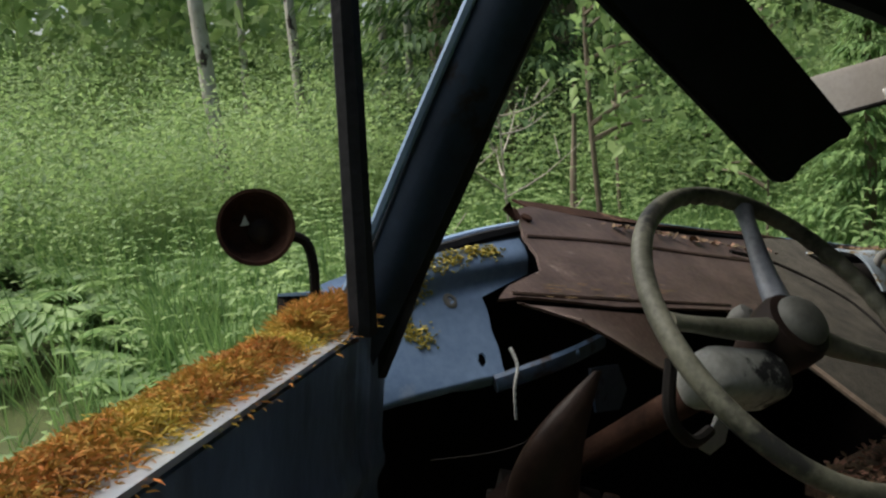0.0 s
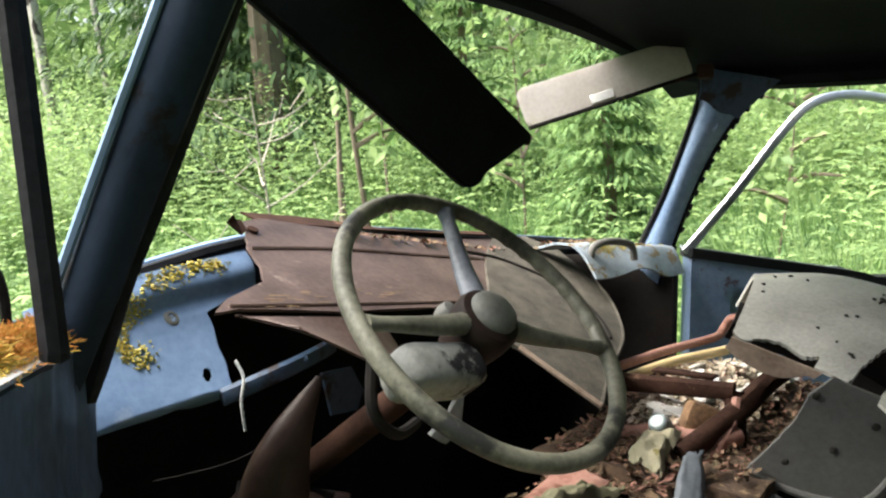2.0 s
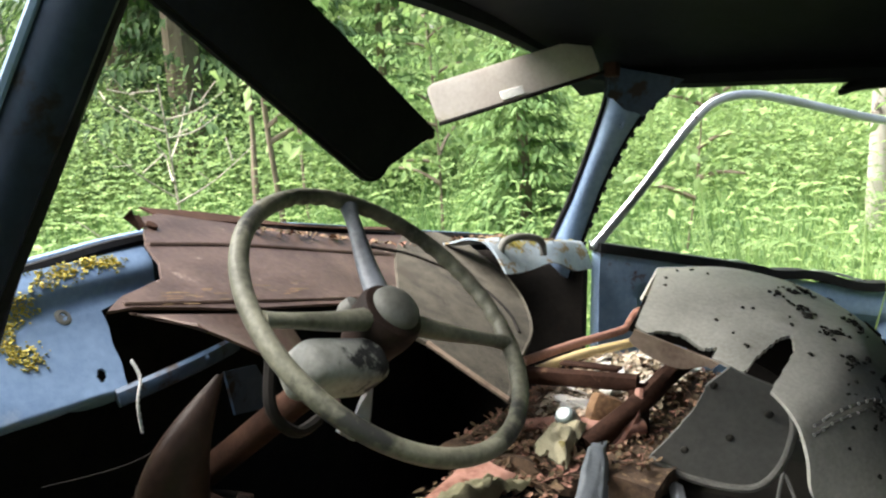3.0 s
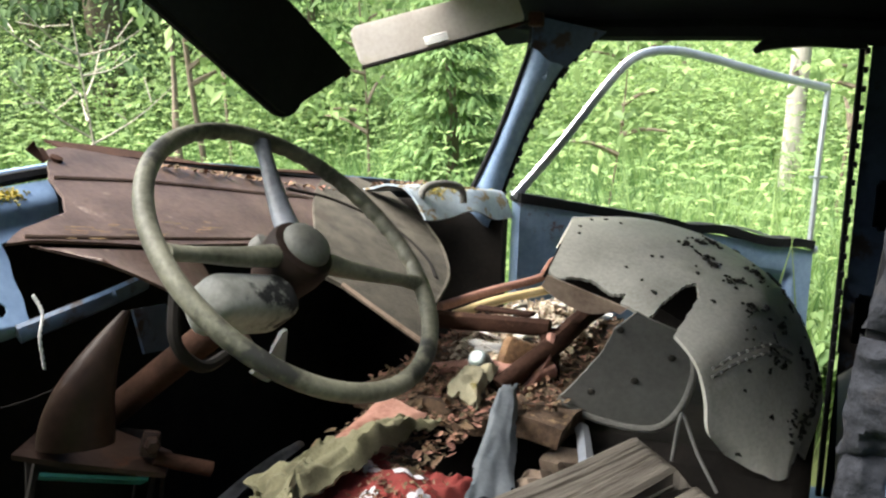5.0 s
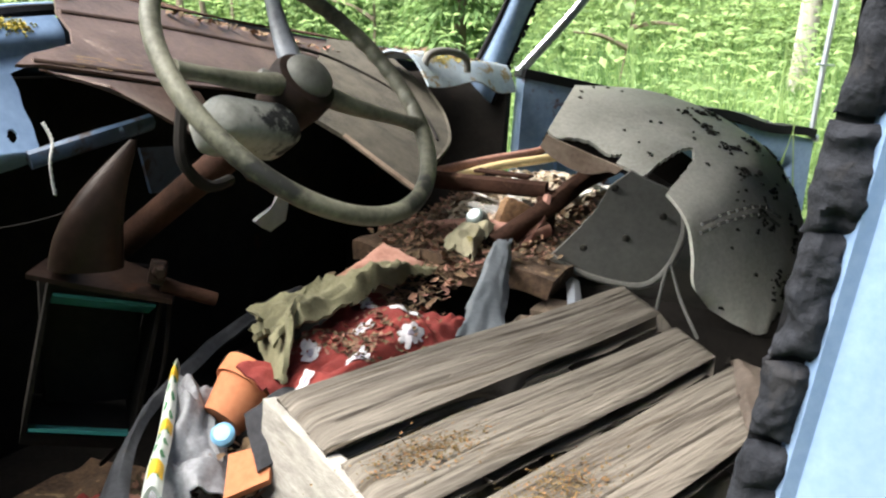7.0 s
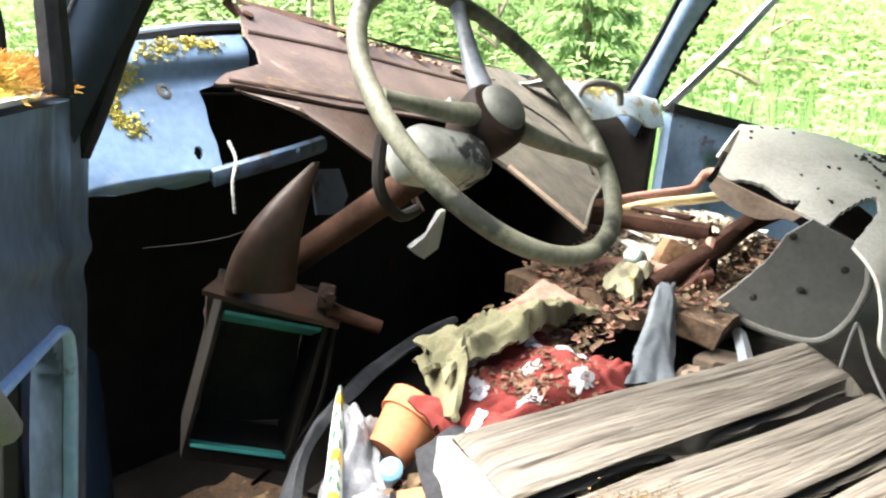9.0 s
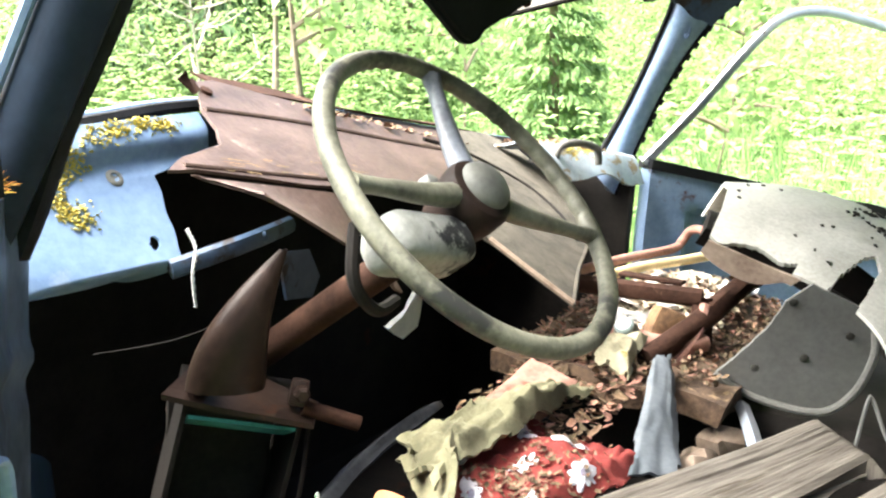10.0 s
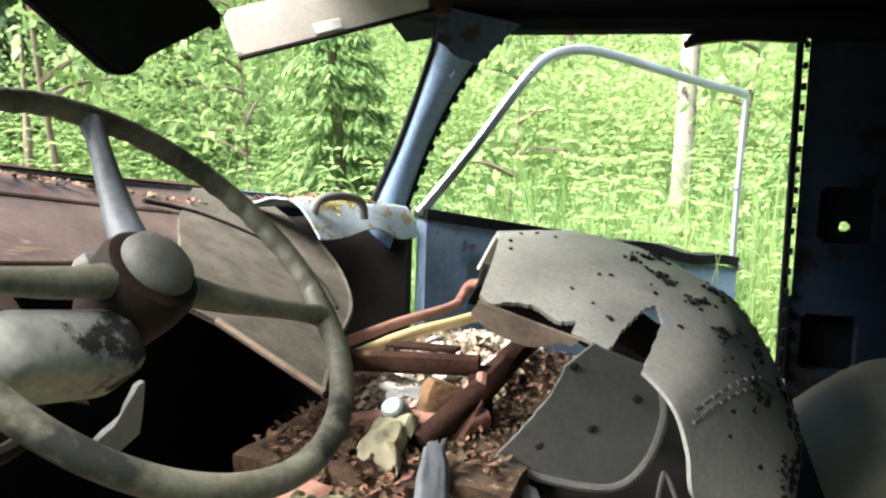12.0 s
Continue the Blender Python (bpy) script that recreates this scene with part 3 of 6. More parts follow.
apex = [V((0.668, 0.0, 0.955)), V((0.735, -0.09, 1.09)), V((0.81, -0.175, 1.235)), V((0.85, -0.225, 1.295)), V((0.91, -0.29, 1.315)), V((0.99, -0.37, 1.305)), V((1.11, -0.50, 1.275)), top_end]
sweep(bm, apex, 0.0085, 8, 40, flat=1.3)
sweep(bm, [top_end, top_end.lerp(low_end, 0.5), low_end + V((0.004, -0.004, -0.02))], 0.0075, 8, 10)
window_frame = part("window_frame", bm, chrome, passenger_door, "thin bright metal window frame without glass")
bm = B()
sweep(bm, [V((0.688, -0.012, 0.955)), V((0.70, -0.012, 0.70)), V((0.70, -0.012, 0.42))], 0.012, 6, 12)
part("edge_seal", bm, rust_mat, passenger_door)
bm = B()
rod(bm, low_end + V((-0.02, 0.01, 0.17)), low_end + V((0.03, -0.03, 0.17)), 0.003)
part("window_catch", bm, chrome, passenger_door)
bm = B()
block(bm, (0.025, 0.02, 0.02), Matrix.Translation(low_end + V((0.0, -0.015, -0.02))), 0.004)
part("window_catch", bm, chrome, passenger_door)

# ---- dashboard ----
def dash_face(u, v):
    # the blue end of the dash, torn away towards the middle of the car
    right = -0.470 - 0.088 * min(1, max(0, v - 0.24) / 0.12) - 0.022 * max(0, v - 0.4) + 0.0012 * math.sin(v * 31)
    x = -0.775 + (right + 0.775) * u
    y = 0.200 - 0.108 * v + 0.016 * math.sin(math.pi * v) * (1 - v) - 0.012 * math.exp(-((v - 0.12) / 0.10) ** 2) + 0.02 * max(0, 0.05 - v) + 1.1 * max(0, v - 0.80) ** 1.5
    return x, y, 0.992 + 0.032 * u * (1 - v) - 0.158 * v - 0.012 * (1 - u) ** 5 + 0.010 * math.exp(-((u - 0.8) / 0.12) ** 2) * max(0, v - 0.75) * 3


def dash_keep(u, v):
    return v < 0.80 + 0.2 * min(1, u / 0.6) and all(((u - a) * 0.205) ** 2 + ((v - b) * 0.19) ** 2 > r ** 2 for a, b, r in ((0.86, 0.70, 0.0068), (0.71, 0.335, 0.0035)))


end_panel = part("dash_panel", sheet(B(), dash_face, 120, 110, 0.003, dash_keep), dash_blue, car, "light blue dash end with two bolt holes and yellow lichen")
bm = B()
for p, d in ((V(dash_face(0.71, 0.335)), V((0, -0.8, 0.6))),):
    lathe(bm, [(0.0042, -0.001), (0.0055, 0.0012), (0.0095, 0.0008), (0.0105, 0.0)], frame_at(p, d), 20)
part("washer_ring", bm, grey_plastic, end_panel, "worn bare washer")
for x in (0,):
    bm = B()
    sweep(bm, [(-0.735, 0.185, 0.978), (-0.66, 0.202, 1.0), (-0.58, 0.212, 1.014), (-0.475, 0.226, 1.028), (-0.30, 0.27, 1.034), (0, 0.31, 1.022), (0.25, 0.28, 1.0), (0.45, 0.20, 0.985), (0.61, 0.09, 0.965)], 0.008, 6, 40)
    cowl = part("cowl_edge", bm, black_rubber, car, "black windscreen rubber along the cowl")
    bm = B()
    sweep(bm, [(-0.735, 0.205, 0.978), (-0.66, 0.222, 1.0), (-0.58, 0.232, 1.013), (-0.475, 0.246, 1.027), (-0.30, 0.29, 1.034), (0, 0.33, 1.022), (0.25, 0.30, 1.0), (0.45, 0.22, 0.985), (0.62, 0.11, 0.963)], 0.010, 6, 40)
    part("cowl_lip", bm, blue_pale, cowl)

# Panel added from cowl to firewall to stop light leaking under the dash.
cowl_line = glide([(-0.735, 0.205, 0.970), (-0.58, 0.232, 1.003), (-0.30, 0.29, 1.024), (0, 0.33, 1.012), (0.25, 0.30, 0.990), (0.45, 0.22, 0.975), (0.62, 0.11, 0.955)], 30)
part("cowl_panel", sheet(B(), lambda u, v: cowl_line[round(u * 30)].lerp(V((-0.67 + 1.35 * u, 0.47, 0.926)), v), 30, 4, 0.004, face=(0, 0, 1)), blue_dark, cowl, "dark blue scuttle panel added to block light under the dash")


def right_dash(u, v):
    a = V((0.25, 0.165, 0.985)).lerp(V((0.61, 0.055, 0.962)), u)
    drop = (0.06 + 0.012 * math.sin(8 * u + 1)) * max(0, v - 0.6) ** 1.4 * 2.6
    return a + V((-0.02 * v, -0.15 * v * (1 - 0.45 * u), 0.012 * math.sin(3.1 * v) - drop)) + V((0, 0, 0.006)) * noise.noise(a * 12 + V((v * 3, 0, 0)))


shelf = part("dash_panel", sheet(B(), right_dash, 28, 20, 0.004), mat("pale_lichened_dash_paint", (0.17, 0.22, 0.28), (0.34, 0.39, 0.43), 9, 0.55, 0.4, 100, spot=(0.20, 0.15, 0.08), spot_at=0.55, spot_scale=34), car,
             "pale blue dash top by the passenger, lichen and rust")
bm = B()
sweep(bm, [(0.262, 0.045, 0.965), (0.268, 0.038, 0.992), (0.31, 0.020, 1.000), (0.358, 0.002, 0.990), (0.366, -0.002, 0.96)], 0.0075, 10, 20)
part("grab_handle", bm, grey_plastic, shelf, "grey grab handle")

# torn brown cover sheet over the dash
DN = V((-0.055, 0.497, -0.866)).normalized()


def on_sheet(p, lift=0.0):
    """The place of p on the plane of the loose dash cover."""
    p = V(p)
    return p - DN * ((p - V((-0.12, 0.035, 0.925))).dot(DN) + lift)



bm = B()
flat_piece(bm, [on_sheet(p) for p in ((-0.453, 0.215, 1.049), (-0.440, 0.235, 1.060), (-0.403, 0.244, 1.063), (-0.261, 0.222, 1.042), (-0.10, 0.207, 1.022), (0.10, 0.204, 1.008), (0.19, 0.205, 1.006), (0.04, 0.09, 0.945), (-0.10, 0.03, 0.92),
                (-0.225, 0.039, 0.934), (-0.45, 0.048, 0.954), (-0.514, 0.057, 0.963), (-0.60, 0.066, 0.973), (-0.637, 0.063, 0.974), (-0.60, 0.085, 0.983), (-0.52, 0.11, 0.995), (-0.497, 0.14, 1.010), (-0.487, 0.174, 1.028), (-0.47, 0.195, 1.04))],
           0.004, -DN, steps=3, rag=0.0008, rng=random.Random(2))
brown = part("cover_sheet", bm, brown_sheet, car, "bent rusty brown metal sheet torn loose over the dash", smooth=False)
bm = B()
sweep(bm, [on_sheet(p) for p in ((-0.61, 0.072, 0.976), (-0.50, 0.064, 0.966), (-0.35, 0.055, 0.951), (-0.20, 0.047, 0.937))], 0.003, 6, 20)
sweep(bm, [on_sheet(p) for p in ((-0.482, 0.174, 1.030), (-0.32, 0.172, 1.018), (-0.12, 0.155, 0.996), (0.02, 0.145, 0.980))], 0.0035, 6, 24)
part("pressed_rib", bm, brown_sheet, brown)
bm = B()
sheet(bm, lambda u, v: V((-0.41 + 0.66 * u, 0.241 - 0.036 * min(1, 2 * u) + 0.012 * v, 1.062 - 0.055 * u ** 0.8)) + V((0, 0.02 * v, 0.010 * v * (1 - u) + 0.004 * math.sin(9 * u) * v)), 26, 3, 0.003)
part("upturned_edge", bm, rust_mat, brown, "dark rusted upturned edge")
bm = B()
flat_piece(bm, [(-0.468, 0.205, 1.045), (-0.485, 0.215, 1.062), (-0.478, 0.21, 1.072), (-0.468, 0.215, 1.060), (-0.45, 0.228, 1.064), (-0.455, 0.21, 1.05)], 0.003, (0, -0.8, 0.5), steps=2)
lathe(bm, [(0.008, 0), (0.008, 0.005), (0.004, 0.006)], frame_at((-0.444, 0.213, 1.047), -DN), 14)
part("curled_tab", bm, rust_mat, brown)

# lower lip of the torn sheet
bm = B()


def lip(u, v):
    a = V((-0.615, 0.055, 0.968)).lerp(V((-0.26, 0.015, 0.925)), u)
    deep = 0.10 * math.sin(math.pi * min(1, 0.12 + 0.42 * u / 0.55)) if u < 0.55 else 0.10 + 0.03 * math.sin(3 * u)
    return a + V((0.03 * v, -0.05 * v * (u > 0.02) - 0.03 * v * u, -deep * v * (0.25 + u)))


part("torn_lip", sheet(bm, lip, 26, 6, 0.003, lambda u, v: u < 0.60), brown_sheet, brown)

# fibre board behind the wheel
bm = B()
FB = [(-0.12, 0.035, 0.925), (0.0, 0.12, 0.965), (0.06, 0.155, 0.983), (0.16, 0.203, 1.006), (0.29, 0.208, 1.0), (0.355, 0.17, 0.972), (0.335, 0.076, 0.919), (0.257, -0.006, 0.877), (0.132, -0.081, 0.843),
      (-0.04, -0.134, 0.823), (-0.178, -0.182, 0.803), (-0.195, -0.061, 0.875), (-0.23, 0.0, 0.91)]
flat_piece(bm, [on_sheet(p, 0.006) for p in FB], 0.006, -DN, steps=4, rag=0.0008, rng=random.Random(3))
board = part("fibre_board", bm, fibre, car, "mouldy brown fibre board hanging behind the wheel", smooth=False)
bm = B()
sweep(bm, [on_sheet(p, 0.006) for p in ((-0.02, 0.16, 0.992), (0.08, 0.13, 0.972), (0.16, 0.05, 0.925), (0.14, -0.03, 0.880), (0.08, -0.08, 0.853))], 0.0035, 6, 24)
part("groove", bm, dark_metal, board)
bm = B()
sweep(bm, [on_sheet(p, 0.006) for p in ((-0.195, -0.061, 0.879), (-0.188, -0.12, 0.844), (-0.178, -0.182, 0.809))], 0.004, 6, 10)
part("board_edge", bm, seat_felt, board)
bm = B()
sweep(bm, [on_sheet(p, 0.004) for p in ((0.335, 0.076, 0.925), (0.257, -0.006, 0.883), (0.132, -0.081, 0.849), (-0.04, -0.134, 0.829), (-0.178, -0.182, 0.809))], 0.0035, 6, 24, flat=1.5)
part("board_edge", bm, fibre, board)

# ---- steering ----
spoke_paint = mat("blue_grey_worn_spoke_paint", (0.06, 0.065, 0.075), (0.20, 0.22, 0.25), 16, 0.5, 0.3, 120, spot=(0.03, 0.025, 0.02), spot_at=0.58, spot_scale=14)
WN = V((-0.0816, -0.700, 0.7094)).normalized()
WC = V((-0.498, -0.196, 0.9725))
WU = V((1, 0, 0)) - V((1, 0, 0)).dot(WN) * WN
WU.normalize()
WV = WN.cross(WU)
R = 0.170


def on_wheel(deg, r, h=0.0):
    return WC + (WU * math.cos(radians(deg)) + WV * math.sin(radians(deg))) * r + WN * h


bm = B()
sweep(bm, [on_wheel(a, R) for a in range(0, 360, 15)], 0.0098, 14, 144, closed=True)
for v in bm.verts:
    d = v.co - WC
    a = math.degrees(math.atan2(d.dot(WV), d.dot(WU)))
    rr = (d - d.dot(WN) * WN).length
    if (-20 < a < 58 or 72 < a < 100) and rr < R:
        v.co -= (d - d.dot(WN) * WN).normalized() * (-0.0035 * (0.5 + 0.5 * math.sin(a * 1.7)))
wheel = part("steering_wheel", bm, wheel_mat, car, "large three-spoke steering wheel, grey-green with lichen")
for a, paint in ((65, spoke_paint), (168, wheel_mat), (-28, wheel_mat)):
    bm = B()
    sweep(bm, [on_wheel(a, 0.02, -0.004), on_wheel(a, 0.07, -0.006), on_wheel(a, 0.13, -0.002), on_wheel(a, R - 0.007, 0.0)], lambda t: 0.0155 - 0.0065 * min(1, 1.6 * t) + 0.002 * max(0, t - 0.8) * 5, 12, 20, flat=0.85)
    part("spoke", bm, paint, wheel)
part("hub", lathe(B(), [(0.024, -0.060), (0.031, -0.042), (0.036, -0.018), (0.037, 0.000), (0.034, 0.008), (0.028, 0.011)], Matrix.Translation(WC) @ Matrix((WU, WV, WN)).transposed().to_4x4(), 40), hub_mat, wheel, "rusty brown hub ring")
part("horn_cap", lathe(B(), [(0.0265, 0.005), (0.027, 0.013), (0.0245, 0.019), (0.018, 0.0235), (0.009, 0.026), (0.003, 0.0265)], Matrix.Translation(WC) @ Matrix((WU, WV, WN)).transposed().to_4x4(), 40), cap_mat, wheel, "dull grey horn button")
shroud_grey = mat("chipped_pale_grey_enamel", (0.12, 0.12, 0.105), (0.33, 0.33, 0.30), 16, 0.6, 0.6, 120, spot=(0.012, 0.012, 0.012), spot_at=0.57, spot_scale=22)
CD = V((0.08, 0.80, -0.60)).normalized()
CO = WC - WN * 0.05
bm = B()
rod(bm, CO, CO + CD * 0.50, 0.018, 16)
column = part("steering_column", bm, rust_mat, car, "rusty steering column tube")
part("shroud", block(B(), (0.112, 0.058, 0.048), Matrix.Translation((-0.568, -0.178, 0.928)) @ pose(0, 0, 0, -38, 8, -8), 0.021, 5), shroud_grey, column,
     "pale grey column shroud, chipped")
bm = B()
c = V((-0.585, -0.155, 0.915))
sweep(bm, [c + V((-0.05, 0, 0.035)), c + V((-0.062, -0.01, -0.01)), c + V((-0.03, -0.012, -0.04)), c + V((0.02, 0, -0.042))], 0.006, 8, 14)
part("column_clamp", bm, dark_metal, column)
bm = B()
lathe(bm, [(0.013, 0), (0.015, 0.012), (0.012, 0.022), (0.004, 0.025)], frame_at((-0.474, -0.122, 0.959), (0.1, -0.6, 0.8)), 18)
part("column_knob", bm, grey_plastic, column)
bm = B()
rod(bm, (-0.57, 0.11, 0.866), (-0.47, 0.09, 0.89), 0.008, 10)
sweep(bm, [(-0.585, 0.115, 0.862), (-0.5, 0.09, 0.885), (-0.40, 0.11, 0.895)], 0.008, 8, 12, flat=1.4)
part("dash_brace", bm, blue_dark, car, "dark blue tube brace under the dash")
bm = B()
flat_piece(bm, [(-0.43, 0.10, 0.865), (-0.36, 0.11, 0.86), (-0.31, 0.13, 0.815), (-0.33, 0.125, 0.79), (-0.40, 0.11, 0.80)], 0.004, (0, -1, 0.2), steps=2)
part("pedal_bracket", bm, blue_dark, car, "blue bracket plate, coloured dark for shade")
bm = B()
cord = [V((-0.572, 0.105, 0.905)), V((-0.568, 0.096, 0.885)), V((-0.577, 0.090, 0.86)), V((-0.574, 0.088, 0.825))]
line = glide(cord, 40)
for ph in (0, math.pi):
    sweep(bm, [p + V((math.cos(i * 1.1 + ph), 0, math.sin(i * 1.1 + ph))) * 0.0013 for i, p in enumerate(line)], 0.0013, 6, 80)
part("cord", bm, twine, car, "twisted white cord")
bm = B()
sweep(bm, [(-0.70, 0.09, 0.80), (-0.62, 0.05, 0.81), (-0.5, 0.05, 0.83)], 0.0008, 5, 14)
part("wire", bm, dark_metal, car)

# ---- heater ----
HX = V((0.745, -0.667, 0)).normalized()
HZ = V((0, 0, 1))
HN_ = V((-0.667, -0.745, 0))
HO = V((-0.588, 0.070, 0.735))


def hp(a, b, c=0.0):
    return HO + HX * (0.88 * a + 0.2 * b) + HZ * (b - 0.16 * a) - HN_ * c


bm = B()
m = Matrix.Translation(hp(0.06, -0.13, 0.075)) @ Matrix((HX, -HN_, HZ)).transposed().to_4x4()
sheet(bm, lambda u, v: hp(-0.012 + 0.145 * u, -0.208 + 0.203 * v, 0.0), 24, 30, 0.12, lambda u, v: not (0.05 < u < 0.95 and 0.06 < v < 0.94))
heater = part("heater_box", bm, dark_metal, car, "rusty open heater box with teal edges")
part("heater_core", block(B(), (0.12, 0.01, 0.18), Matrix.Translation(hp(0.06, -0.105, 0.10)) @ Matrix((HX, -HN_, HZ)).transposed().to_3x3().to_4x4(), 0.002), dark_metal, heater)
for b0, tall in ((-0.024, 0.024), (-0.190, 0.014)):
    bm = B()
    sheet(bm, lambda u, v: hp(-0.004 + 0.128 * u, b0 - tall * v, 0.05 * v - 0.004), 10, 6, 0.004, face=HN_)
    part("teal_rim", bm, teal_paint, heater, "teal painted rim")
bm = B()
flat_piece(bm, [hp(-0.04, 0.0, -0.01), hp(0.02, -0.002, -0.02), hp(0.14, -0.008, -0.02), hp(0.15, 0.004, 0.02), hp(0.07, 0.012, 0.07), hp(-0.01, 0.012, 0.05)], 0.006, (0, 0, 1), steps=2)
part("bracket_plate", bm, duct_mat, heater)
for a in (0.0, 0.118):
    bm = B()
    block(bm, (0.024, 0.02, 0.03), Matrix.Translation(hp(a, 0.018, 0.0)) @ pose(0, 0, 0, 10, 15 * (a > 0.05), 40), 0.005, 2)
    lathe(bm, [(0.009, 0), (0.009, 0.012), (0.006, 0.015)], frame_at(hp(a, 0.022, -0.01), HN_), 6)
    part("clamp", bm, duct_mat, heater)
bm = B()
rod(bm, hp(0.125, 0.004, -0.005), hp(0.20, -0.006, -0.005), 0.009, 12)
part("pipe_stub", bm, rust_mat, heater)
bm = B()


def duct_at(u, v):
    t = 1 - v
    base = V((-0.572, 0.045, 0.745))
    bow = V((0.012, 0.0, 0)) * math.sin(math.pi * v) * -1.6
    wide = 0.041 - 0.037 * v ** 1.7
    a = math.pi * (u - 0.5) * 1.25
    return base + V((0.035, -0.042, 0.150)) * v + bow + HX * math.sin(a) * wide + HN_ * math.cos(a) * wide * 0.62


part("air_duct", sheet(bm, duct_at, 22, 26, 0.003), duct_mat, heater, "rusty brown curved air duct")
bm = B()
sweep(bm, [hp(0.14, 0.0, 0.01), hp(0.15, -0.12, 0.0), hp(0.12, -0.20, 0.01), hp(0.10, -0.25, 0.04)], 0.003, 6, 18)
part("hanging_wire", bm, dark_metal, heater)

# ---- sun visors ----
VN = V((-0.55, -0.80, -0.05)).normalized()


def visor_at(c, long_way, wide_way, length, width, corner):
    out = []
    for cx, cy, a0 in ((length - corner, width - corner, 0), (corner, width - corner, 90), (corner, corner, 180), (length - corner, corner, 270)):
        for k in range(7):
            a = radians(a0 + 15 * k)
            out.append(c + long_way * (cx + corner * math.cos(a)) + wide_way * (cy + corner * math.sin(a)))
    return out


tip = V((-0.488, -0.164, 1.101))
cor = V((-0.385, -0.177, 1.166))
topr = V((-0.445, -0.06, 1.33))
lw = V((-0.8686, 0.0961, 0.4861)).normalized()
ww = (cor - tip - (cor - tip).dot(lw) * lw).normalized()
bm = B()
wide = (cor - tip).dot(ww)
outline = [p for p in visor_at(tip - lw * 0.004, lw, ww, 0.46, wide, 0.030) if (p - tip).dot(lw) > 0.02 or (p - tip).dot(ww) < 0.6 * wide]
outline.append(cor)
outline.sort(key=lambda p: math.atan2((p - tip).dot(ww) - 0.5 * wide, (p - tip).dot(lw) - 0.2))
flat_piece(bm, outline, 0.014, lw.cross(ww))
bmesh.ops.bevel(bm, geom=[e for e in bm.edges if e.calc_face_angle(0) > 0.8], offset=0.004, segments=2, affect="EDGES")
v1 = part("sun_visor", bm, visor_black, car, "black sun visor hanging down askew", smooth=False)
bm = B()
rod(bm, cor - lw * 0.004 - ww * 0.003, cor + lw * 0.42 - ww * 0.003, 0.005, 8)
part("visor_rod", bm, dark_metal, v1)
a, b = V((0.285, 0.195, 1.222)), V((0.521, -0.074, 1.339))
lw2 = (b - a).normalized()
wn2 = V((-0.75, -0.62, 0.22)).normalized()
ww2 = wn2.cross(lw2).normalized()
if ww2.z < 0:
    ww2 = -ww2
bm = B()
flat_piece(bm, visor_at(a, lw2, ww2, (b - a).length - 0.012, 0.085, 0.018), 0.010, wn2)
bmesh.ops.bevel(bm, geom=[e for e in bm.edges if e.calc_face_angle(0) > 0.8], offset=0.003, segments=2, affect="EDGES")
v2 = part("sun_visor", bm, visor_pale, car, "stained cream sun visor folded down on its pin", smooth=False)
bm = B()
rod(bm, a - lw2 * 0.0, b + lw2 * 0.015, 0.0045, 8)
part("visor_rod", bm, dark_metal, v2)
bm = B()
block(bm, (0.05, 0.003, 0.018), Matrix.Translation(a + lw2 * 0.165 + ww2 * 0.016 + wn2 * 0.002) @ Matrix((lw2, -wn2, ww2)).transposed().to_4x4(), 0.001)
clip = part("visor_clip", bm, steel_white, v2, "small white clip plate")
bm = B()
block(bm, (0.03, 0.03, 0.03), Matrix.Translation(b + lw2 * 0.01), 0.006, 2)
part("visor_bracket", bm, rust_mat, v2)

# ---- wing mirror, seen from behind ----
mc = V((-0.896, 0.123, 1.049))
mz = V((-0.40, -0.90, 0.15)).normalized()
mm = frame_at(mc, mz) @ Matrix.Scale(0.75, 4)
bm = B()
lathe(bm, [(0.004, -0.020), (0.03, -0.016), (0.043, -0.004), (0.0475, 0.008), (0.0475, 0.012), (0.043, 0.012), (0.040, -0.002), (0.030, -0.014), (0.004, -0.017)], mm, 40)
mirror = part("wing_mirror", bm, rust_mat, car, "round rusty wing mirror shell without glass")
bm = B()
lathe(bm, [(0.016, -0.018), (0.016, -0.011), (0.011, -0.008), (0.004, -0.008)], mm @ Matrix.Translation((0.008, -0.004, 0)), 20)
part("mirror_boss", bm, duct_mat, mirror)
# Pale patch painted to stand for light showing through the torn slot.
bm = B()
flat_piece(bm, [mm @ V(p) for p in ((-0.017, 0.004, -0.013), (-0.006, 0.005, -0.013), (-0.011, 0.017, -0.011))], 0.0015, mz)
part("mirror_slot", bm, pack_white, mirror, "pale patch painted for light through the torn slot")
bm = B()
sweep(bm, [mm @ V((0.04, -0.01, -0.008)), mm @ V((0.062, -0.02, -0.012)), mm @ V((0.07, -0.05, -0.014)), mm @ V((0.070, -0.095, -0.014)), mm @ V((0.070, -0.20, -0.01))], 0.005, 8, 20)
part("mirror_arm", bm, dark_metal, mirror, "thin curved steel arm")


# ---- seat ----
rng = random.Random(21)
seat = thing("front_seat", (0.1, -0.5, 0.70), "fallen grey vinyl seat backrest, torn open and mould-spotted", "car seat")
SN = V((-0.12, -0.452, 0.884)).normalized()


SEAT_FAR = glide([(0.241, -0.267, 0.958), (0.33, -0.36, 0.958), (0.41, -0.45, 0.934), (0.42, -0.54, 0.894), (0.36, -0.615, 0.850), (0.28, -0.665, 0.785), (0.16, -0.69, 0.725), (0.02, -0.665, 0.680)], 180)
